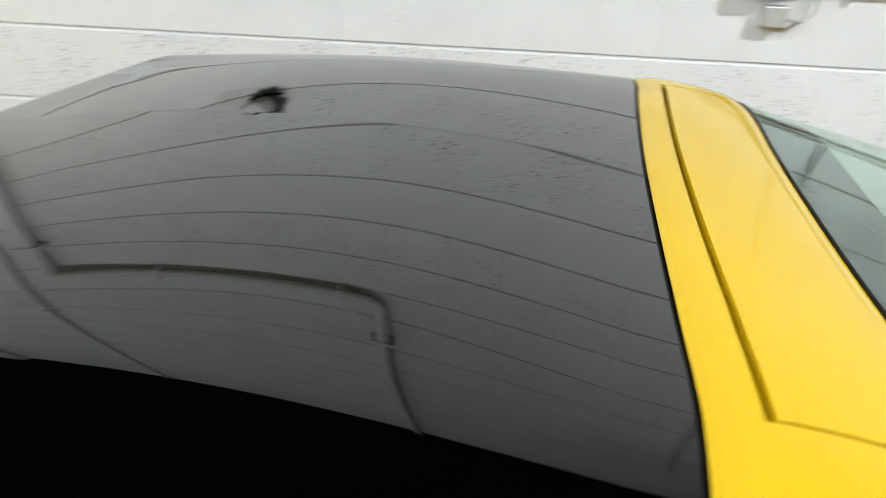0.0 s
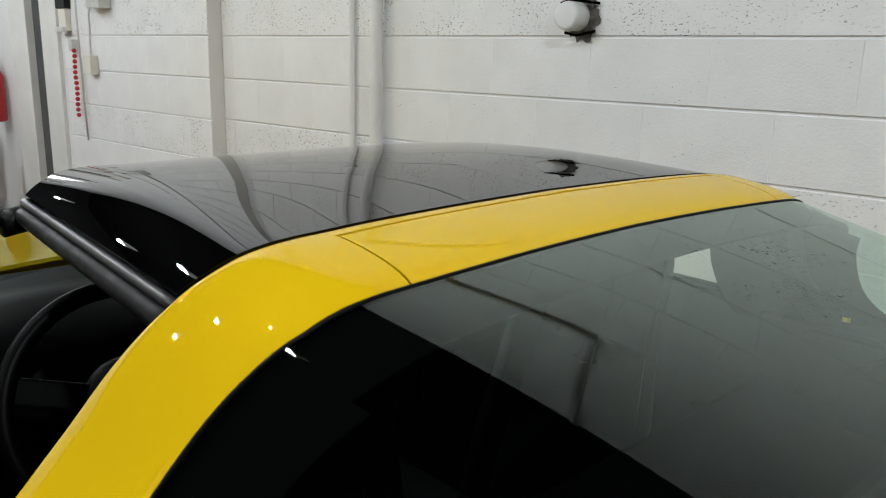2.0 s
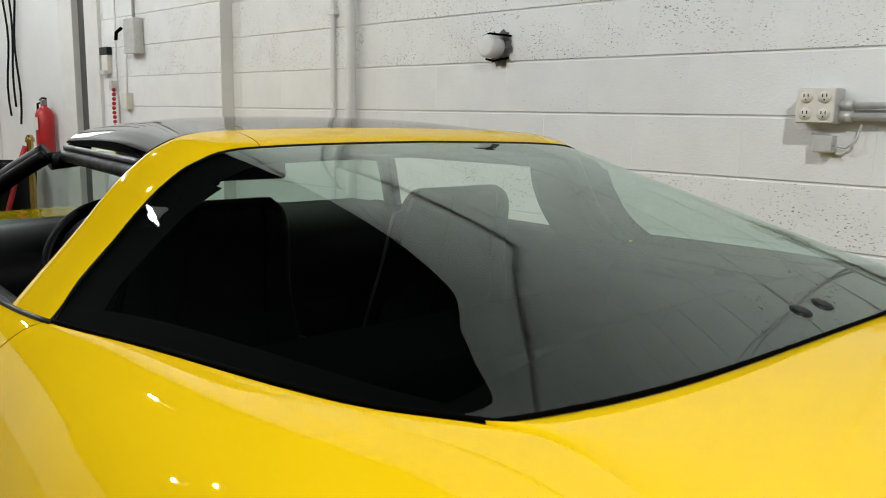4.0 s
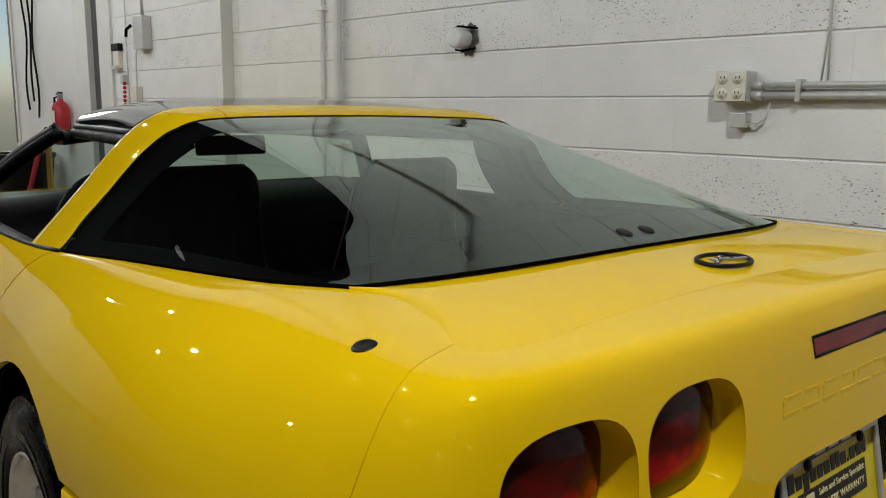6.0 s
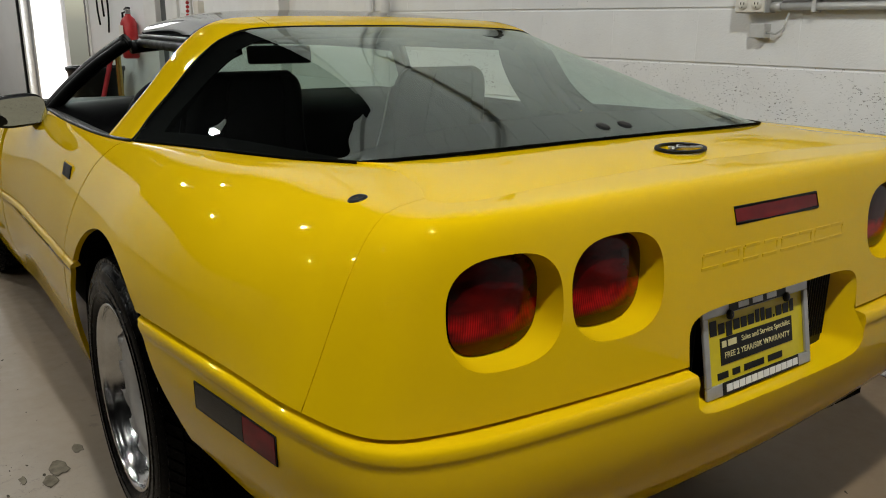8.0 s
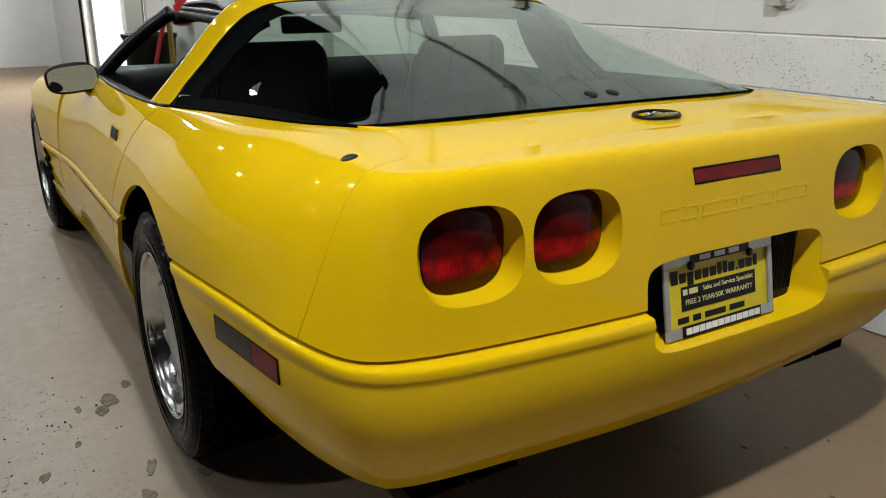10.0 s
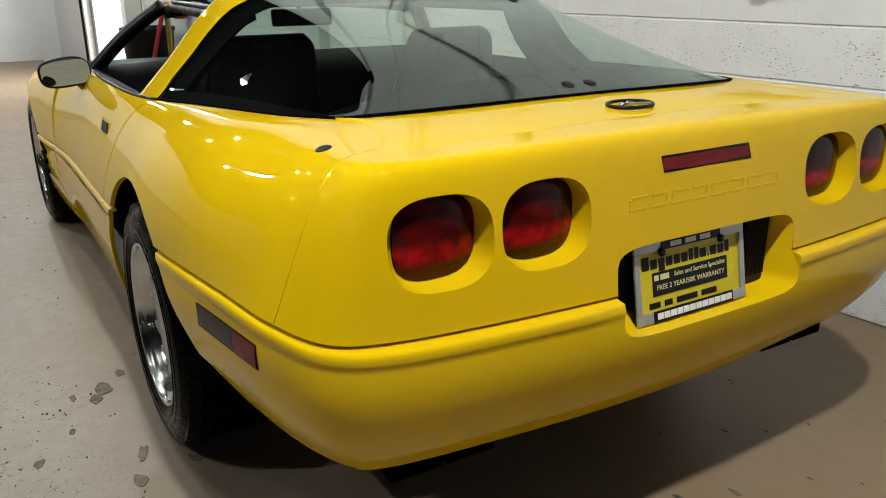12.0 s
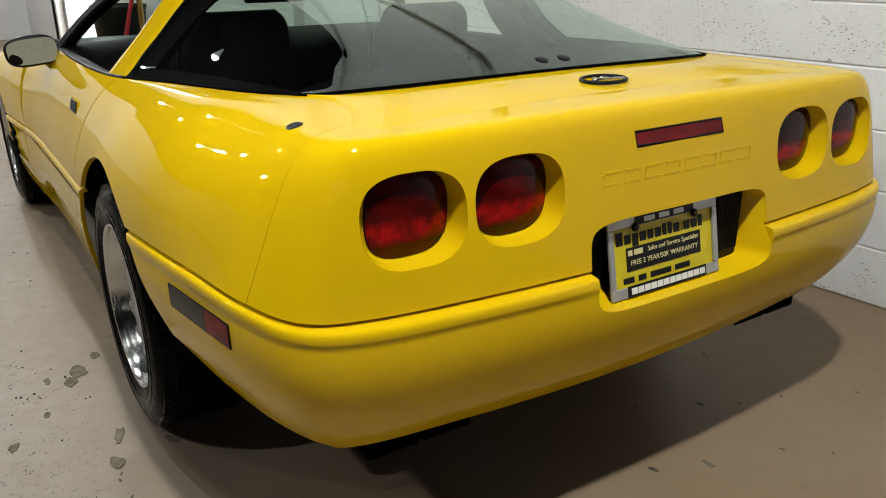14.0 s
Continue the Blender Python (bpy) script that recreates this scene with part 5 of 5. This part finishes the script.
tube("handle", [(sx - 0.09, 4.70, 1.27), (sx - 0.09, 4.78, 1.275), (sx - 0.09, 4.83, 1.26)], 0.009, PLATE_K, fe, seg=8)
tube("hose", [(sx - 0.09, 4.78, 1.24), (sx - 0.10, 4.86, 1.23), (sx - 0.10, 4.87, 1.12), (sx - 0.10, 4.84, 0.95)], 0.01, RUBBER, fe, seg=8)
for y, zb, dy in ((5.74, 1.12, 0.05), (5.60, 1.2, 0.03), (5.50, 1.05, -0.04)):
    hs = on_wall("hanging_hose", "dark hose looped on the wall by the big door", "hose", "wall hoses")
    tube("hose", [(sx - 0.03, y + dy * math.sin(k * 0.9), zb + 0.13 * k) for k in range(12)], 0.009, RUBBER, hs, seg=6)

st = empty("rope_post", ROOM @ pose(-0.37, 4.52, 0))
tagged(st, "brass stanchion post with red rope", "post")
BRASS = mixed("brass", (0.60, 0.42, 0.14), (0.5, 0.34, 0.1), 12, 0.25, 1.0)
lathe("post", [(0.0, 0.16), (0.02, 0.16), (0.05, 0.03), (0.06, 0.025), (0.93, 0.025), (0.935, 0.035), (0.96, 0.035), (0.985, 0.02), (0.99, 0.001)], BRASS, st, seg=28, axis="z")
VELVET = mixed("red_velvet", (0.35, 0.012, 0.02), (0.42, 0.02, 0.03), 30, 0.8)
rp = empty("barrier_rope", ROOM)
tagged(rp, "red velvet rope hanging from a brass post", "rope")
tube("rope", [(-0.40 - 0.20 * (k / 10) ** 0.8, 4.53 + 0.06 * k / 10, 0.90 - 0.09 * k + 0.0022 * k * k) for k in range(11)], 0.020, VELVET, rp, seg=10)
tube("rope_end", [(-0.60, 4.59, 0.222), (-0.606, 4.592, 0.15)], 0.024, BRASS, rp, seg=10)
bn = empty("waste_bin", ROOM @ pose(-0.40, 5.08, 0))
tagged(bn, "black plastic waste bin by the wall", "bin")
lathe("bin_body", [(0.0, 0.001), (0.0, 0.19), (0.70, 0.245), (0.72, 0.26), (0.75, 0.26), (0.75, 0.24), (0.70, 0.23)], TRIM, bn, seg=32, axis="z")

# ---- big doorway: jambs, track and the yard outside ----
dw = on_wall("door_2", "big doorway with grey door track and chain", "door")
dw["kind"] = "structure"
box("jamb", sx - 0.02, 0.3, 6.16, 6.22, 0, 2.75, DOORW, dw, "", 0.004)
box("jamb", sx - 0.02, 0.3, 8.38, 8.44, 0, 2.75, DOORW, dw, "", 0.004)
box("track", sx - 0.10, sx - 0.02, 8.55, 8.63, 0, 3.2, GALV, dw, "", 0.004)
box("track", sx - 0.10, sx - 0.02, 8.75, 8.79, 0, 3.2, PLATE_K, dw, "", 0.004)
tube("lift_chain", [(sx - 0.06, 6.08 + 0.01 * (k % 2), 0.8 + 0.05 * k) for k in range(40)], 0.008, STEEL, dw, seg=6)

YARD = mixed("sunlit_yard", (0.55, 0.54, 0.52), (0.62, 0.61, 0.59), 2, 0.9)
BRICK = mixed("pale_far_brick", (0.70, 0.60, 0.56), (0.78, 0.72, 0.68), 5, 0.9)
q = box("ground", 0.3, 14, 2, 20, -0.25, -0.02, YARD)
q.matrix_world = ROOM
tagged(q, "pale sunlit concrete yard outside", "ground", kind="structure")
q = box("backdrop", 9, 9.3, 2, 22, -0.2, 9, BRICK)
q.matrix_world = ROOM
tagged(q, "pale brick building across the yard", "building", kind="structure")
fn = on_wall("chain_fence", "grey chain-link fence outside the doorway", "fence")
for y in (6, 8, 10, 12, 14):
    tube("post", [(4, y, 0), (4, y, 1.6)], 0.03, STEEL, fn, seg=8)
V, F = [], []
for k in range(90):
    for sgn in (1, -1):
        b = len(V)
        y0 = 5 + k * 0.1
        for yy, z in ((y0, 0.02), (y0 + sgn * 1.5, 1.55)):
            V += [(4, yy - 0.006, z), (4, yy + 0.006, z), (4.01, yy, z)]
        F += [(b, b + 1, b + 4, b + 3), (b + 1, b + 2, b + 5, b + 4), (b + 2, b, b + 3, b + 5)]
mesh_object("mesh_wire", V, F, STEEL, fn, smooth=False)

# ---- ceiling lamps ----
def glow(name, strength, colour):
    m, n, l, b = node_mat(name, (0.8, 0.8, 0.8), 0.4)
    b.inputs["Emission Color"].default_value = (*colour, 1)
    b.inputs["Emission Strength"].default_value = strength
    return m


BULB = glow("lamp_glow", 40, (1, 0.95, 0.88))


def ceiling_lamp(x, y, z, watts, r=0.12):
    ob = empty("ceiling_lamp", ROOM @ pose(x, y, z))
    tagged(ob, "round white ceiling lamp, lit", "lamp", "ceiling lamps")
    lathe("shade", [(0.25, 0.02), (0.22, r * 0.4), (0.02, r), (0, r * 1.05)], WHITE, ob, axis="z", seg=24)
    lathe("bulb", [(0.02, r * 0.98), (0.005, r * 0.9), (-0.01, 0.001)], BULB, ob, axis="z", seg=24)
    tube("rod", [(0, 0, 0.24), (0, 0, HT - z)], 0.008, DARK, ob, seg=6)
    if watts:
        # the strong lamp behind the car throws its light down, the others are open bulbs
        lamp = bpy.data.lights.new("lamp", "AREA" if watts > 100 else "POINT")
        lamp.energy, lamp.color = watts, (0.955, 0.985, 0.97)
        if watts > 100:
            lamp.shape, lamp.size = "DISK", 2 * r
        else:
            lamp.energy, lamp.shadow_soft_size = watts * 2.0, r * 0.4
        lo = new("lamp_light", lamp)
        lo.parent = ob
        lo.location = (0, 0, -0.03 if watts > 100 else -0.45 * r)


for x, y, w, r in ((-2.70, 0.4, 0.75, 0.062), (-1.80, 4.05, 0.85, 0.07), (-3.3, 2.4, 0.85, 0.07), (-2.2, 6.6, 0.6, 0.07), (-1.25, 9.0, 0.7, 0.07),
                   (-2.43, -3.05, 2.1, 0.07), (-5.2, -0.6, 1.1, 0.07), (-6.2, 2.6, 1.2, 0.07), (-3.9, 4.0, 0.85, 0.07)):
    ceiling_lamp(x, y, 3.35, LAMP_W * w, r)
for j in range(6):
    for k in range(7):
        ceiling_lamp(-6.0 - 3.0 * j - 0.5 * (k % 2), -7.0 - 3.2 * k + 0.6 * (j % 2), 3.35, 0, 0.13)

# ---- worn chips in the floor paint ----
rr = random.Random(11)
V, F = [], []
spots = [(-0.934, -0.071, 0.030), (-0.965, -0.19, 0.026), (-0.961, 0.355, 0.035), (-0.99, 0.30, 0.025), (-1.05, 0.34, 0.02), (-0.90, 0.44, 0.024), (-1.17, 0.02, 0.02), (-0.82, -0.16, 0.02), (0.12, -0.94, 0.012), (0.45, -0.80, 0.012), (0.25, -1.0, 0.014)]
for k in range(260):
    spots.append((rr.uniform(-2.6, -0.95), rr.uniform(-0.6, 2.8), 0.003 + 0.014 * rr.random() ** 4))
for k in range(750):
    spots.append((-0.96 - 1.3 * rr.random() ** 1.3, rr.uniform(-1.3, 0.5), 0.0015 + 0.0055 * rr.random() ** 3))
for k in range(26):
    spots.append((rr.uniform(-0.6, 1.3), rr.uniform(-1.7, -0.6), rr.uniform(0.003, 0.008)))
V2, F2 = [], []
for x, y, r in spots:
    b = len(V)
    n = 13 if r > 0.012 else 8
    st, turn = rr.uniform(0.30, 0.62), rr.uniform(-0.5, 0.7)
    loop = []
    for k in range(n):
        w = 2 * math.pi * k / n
        q = r * rr.uniform(0.66, 1.12)
        p, o = q * math.cos(w) * 1.35, q * math.sin(w) * st * 1.3
        loop.append((p * math.sin(turn) + o * math.cos(turn), p * math.cos(turn) - o * math.sin(turn)))
    V += [(x + p, y + o, 0.0012) for p, o in loop]
    F.append(tuple(range(b + n - 1, b - 1, -1)))
    if r > 0.012:
        b = len(V2)
        V2 += [(x + p * 0.93 - 0.0006, y + o * 0.90 + 0.0006, 0.0018) for p, o in loop]
        F2.append(tuple(range(b + n - 1, b - 1, -1)))
CHIP_RIM = mixed("chip_edge", (0.045, 0.038, 0.026), (0.105, 0.089, 0.064), 60, 0.8)
BARE = mixed("bare_concrete", (0.115, 0.098, 0.070), (0.19, 0.163, 0.120), 35, 0.75)
for m_ in (CHIP_RIM, BARE):
    m_.node_tree.nodes["Principled BSDF"].inputs["Specular IOR Level"].default_value = 0.1
chips = mesh_object("paint_chips", V, F, CHIP_RIM, smooth=False)
tagged(chips, "small dark chips worn through the floor paint", "stains", kind="stuff")
tagged(mesh_object("bare_spots", V2, F2, BARE, smooth=False), "bare grey-brown concrete inside the larger paint chips", "stains", kind="stuff")
V, F = [], []
for (x0, y0, x1, y1) in ((-9, 3.4, 1.0, 3.5),):
    b = len(V)
    V += [(x0, y0, 0.0012), (x1, y1, 0.0012), (x1, y1 + 0.006, 0.0012), (x0, y0 + 0.006, 0.0012)]
    F.append((b, b + 1, b + 2, b + 3))
cj = mesh_object("floor_joint", V, F, HOLE, smooth=False)
tagged(cj, "dark saw-cut joint across the concrete floor", "joint", kind="structure")

# ---- blocks of the wall ----
def make_pits(name, lo, hi, pit_lo):
    m, n, l, b = node_mat(name, (0.74, 0.73, 0.70), 0.5)
    inf = n.new("ShaderNodeObjectInfo")
    tc = n.new("ShaderNodeTexCoord")
    add = n.new("ShaderNodeVectorMath")
    add.operation = "ADD"
    sc = n.new("ShaderNodeMath")
    sc.operation = "MULTIPLY"
    sc.inputs[1].default_value = 37.0
    l.new(inf.outputs["Random"], sc.inputs[0])
    l.new(tc.outputs["Object"], add.inputs[0])
    l.new(sc.outputs[0], add.inputs[1])
    lie = n.new("ShaderNodeMapping")
    lie.inputs["Scale"].default_value = (1.0, 0.5, 1.15)
    l.new(add.outputs[0], lie.inputs[0])

    def nz(scale, detail, rough=0.6, along=False):
        t = n.new("ShaderNodeTexNoise")
        t.inputs["Scale"].default_value, t.inputs["Detail"].default_value, t.inputs["Roughness"].default_value = scale, detail, rough
        l.new((lie if along else add).outputs[0], t.inputs["Vector"])
        return t
    c = ramp(n, l, nz(4, 5).outputs[0], (0.3, (0.74, 0.74, 0.735)), (0.7, (0.81, 0.815, 0.81)))
    pr = ramp(n, l, nz(165, 3, along=True).outputs[0], (pit_lo, (0, 0, 0)), (pit_lo + 0.03, (1, 1, 1)))
    qr = ramp(n, l, nz(7, 3).outputs[0], (lo, (0, 0, 0)), (hi, (1, 1, 1)))
    mul = n.new("ShaderNodeMath")
    mul.operation = "MULTIPLY"
    l.new(pr.outputs[0], mul.inputs[0])
    l.new(qr.outputs[0], mul.inputs[1])
    mx = n.new("ShaderNodeMix")
    mx.data_type = "RGBA"
    l.new(mul.outputs[0], mx.inputs["Factor"])
    l.new(c.outputs[0], mx.inputs["A"])
    mx.inputs["B"].default_value = (0.13, 0.12, 0.11, 1)
    l.new(mx.outputs["Result"], b.inputs["Base Color"])
    sub = n.new("ShaderNodeMath")
    sub.operation = "SUBTRACT"
    l.new(nz(120, 4).outputs[0], sub.inputs[0])
    l.new(mul.outputs[0], sub.inputs[1])
    bump(n, l, b, sub.outputs[0], 0.4, 0.003)
    return m


BLOCK_S = make_pits("smooth_painted_block", 0.47, 0.70, 0.675)
BLOCK_P = make_pits("pitted_painted_block", 0.39, 0.62, 0.608)


def block_mesh(mat):
    w = 0.2032
    bm = bmesh.new()
    vs = box_bm(bm, 0, 0.03, -w, w, -0.0985, 0.0985)
    fr = [e for e in bm.edges if all(v.co.x < 0.001 for v in e.verts)]
    bmesh.ops.bevel(bm, geom=fr, offset=0.0028, segments=1, affect="EDGES")
    for v in bm.verts:
        if v.co.x < 0.003:
            v.co.y = math.copysign(min(abs(v.co.y) + 0.0024, w - 0.0004), v.co.y)
        elif abs(v.co.y) > w - 0.0006 and v.co.x < 0.006:
            v.co.x = 0.0008
    me = bpy.data.meshes.new("block")
    bm.to_mesh(me)
    bm.free()
    me.materials.append(mat)
    return me


MESH_S, MESH_P = block_mesh(BLOCK_S), block_mesh(BLOCK_P)
PITTED = {0, 4, 7, 8, 10, 11, 13}
rest = []
for wall, x, ya, yb, y0 in ((bpy.data.objects["wall_right_rear"], 0.0, -30.0, 2.12, 0.0), (bpy.data.objects["wall_right_front"], -0.08, 2.12, 3.75, 2.12 + 0.2032)):
    for r in range(22):
        off = 0.0 if (r % 2 == 0) else 0.2032
        k0 = int(math.floor((ya - y0) / 0.4064)) - 1
        for k in range(k0, k0 + 84):
            yc = y0 + 0.2032 + k * 0.4064 + off
            a, b = max(yc - 0.2032, ya), min(yc + 0.2032, yb)
            if b - a < 0.03:
                continue
            z = (r + 0.5) * C
            whole = b - a > 0.405
            if whole and -2.6 < yc < 4 and r < 10:
                o = new("block", MESH_P if r in PITTED else MESH_S)
                o.parent = wall
                o.location = (x, yc, z)
            else:
                rest.append((wall, x, a, b, z, r))
for wall in {w for w, *_ in rest}:
    for pit in (True, False):
        V, F = [], []
        for w, x, a, b, z, r in rest:
            if w is not wall or (r in PITTED) != pit:
                continue
            i = len(V)
            e = 0.0035
            a2, b2 = a + 0.0001, b - 0.0001
            V += [(x + e, a2, z - 0.0985), (x + e, b2, z - 0.0985), (x + e, b2, z + 0.0985), (x + e, a2, z + 0.0985),
                  (x, a2 + 0.001, z - 0.095), (x, b2 - 0.001, z - 0.095), (x, b2 - 0.001, z + 0.095), (x, a2 + 0.001, z + 0.095)]
            V += [(x + 0.03, a2, z - 0.0985), (x + 0.03, b2, z - 0.0985), (x + 0.03, b2, z + 0.0985), (x + 0.03, a2, z + 0.0985)]
            F += [(i + 4, i + 7, i + 6, i + 5)] + [(i + p, i + 4 + p, i + 4 + (p + 1) % 4, i + (p + 1) % 4) for p in range(4)]
            F += [(i + 8 + p, i + p, i + (p + 1) % 4, i + 8 + (p + 1) % 4) for p in range(4)]
        if V:
            o = mesh_object("far_blocks", V, F, BLOCK_P if pit else BLOCK_S, wall, smooth=False)
            o["kind"] = "stuff"
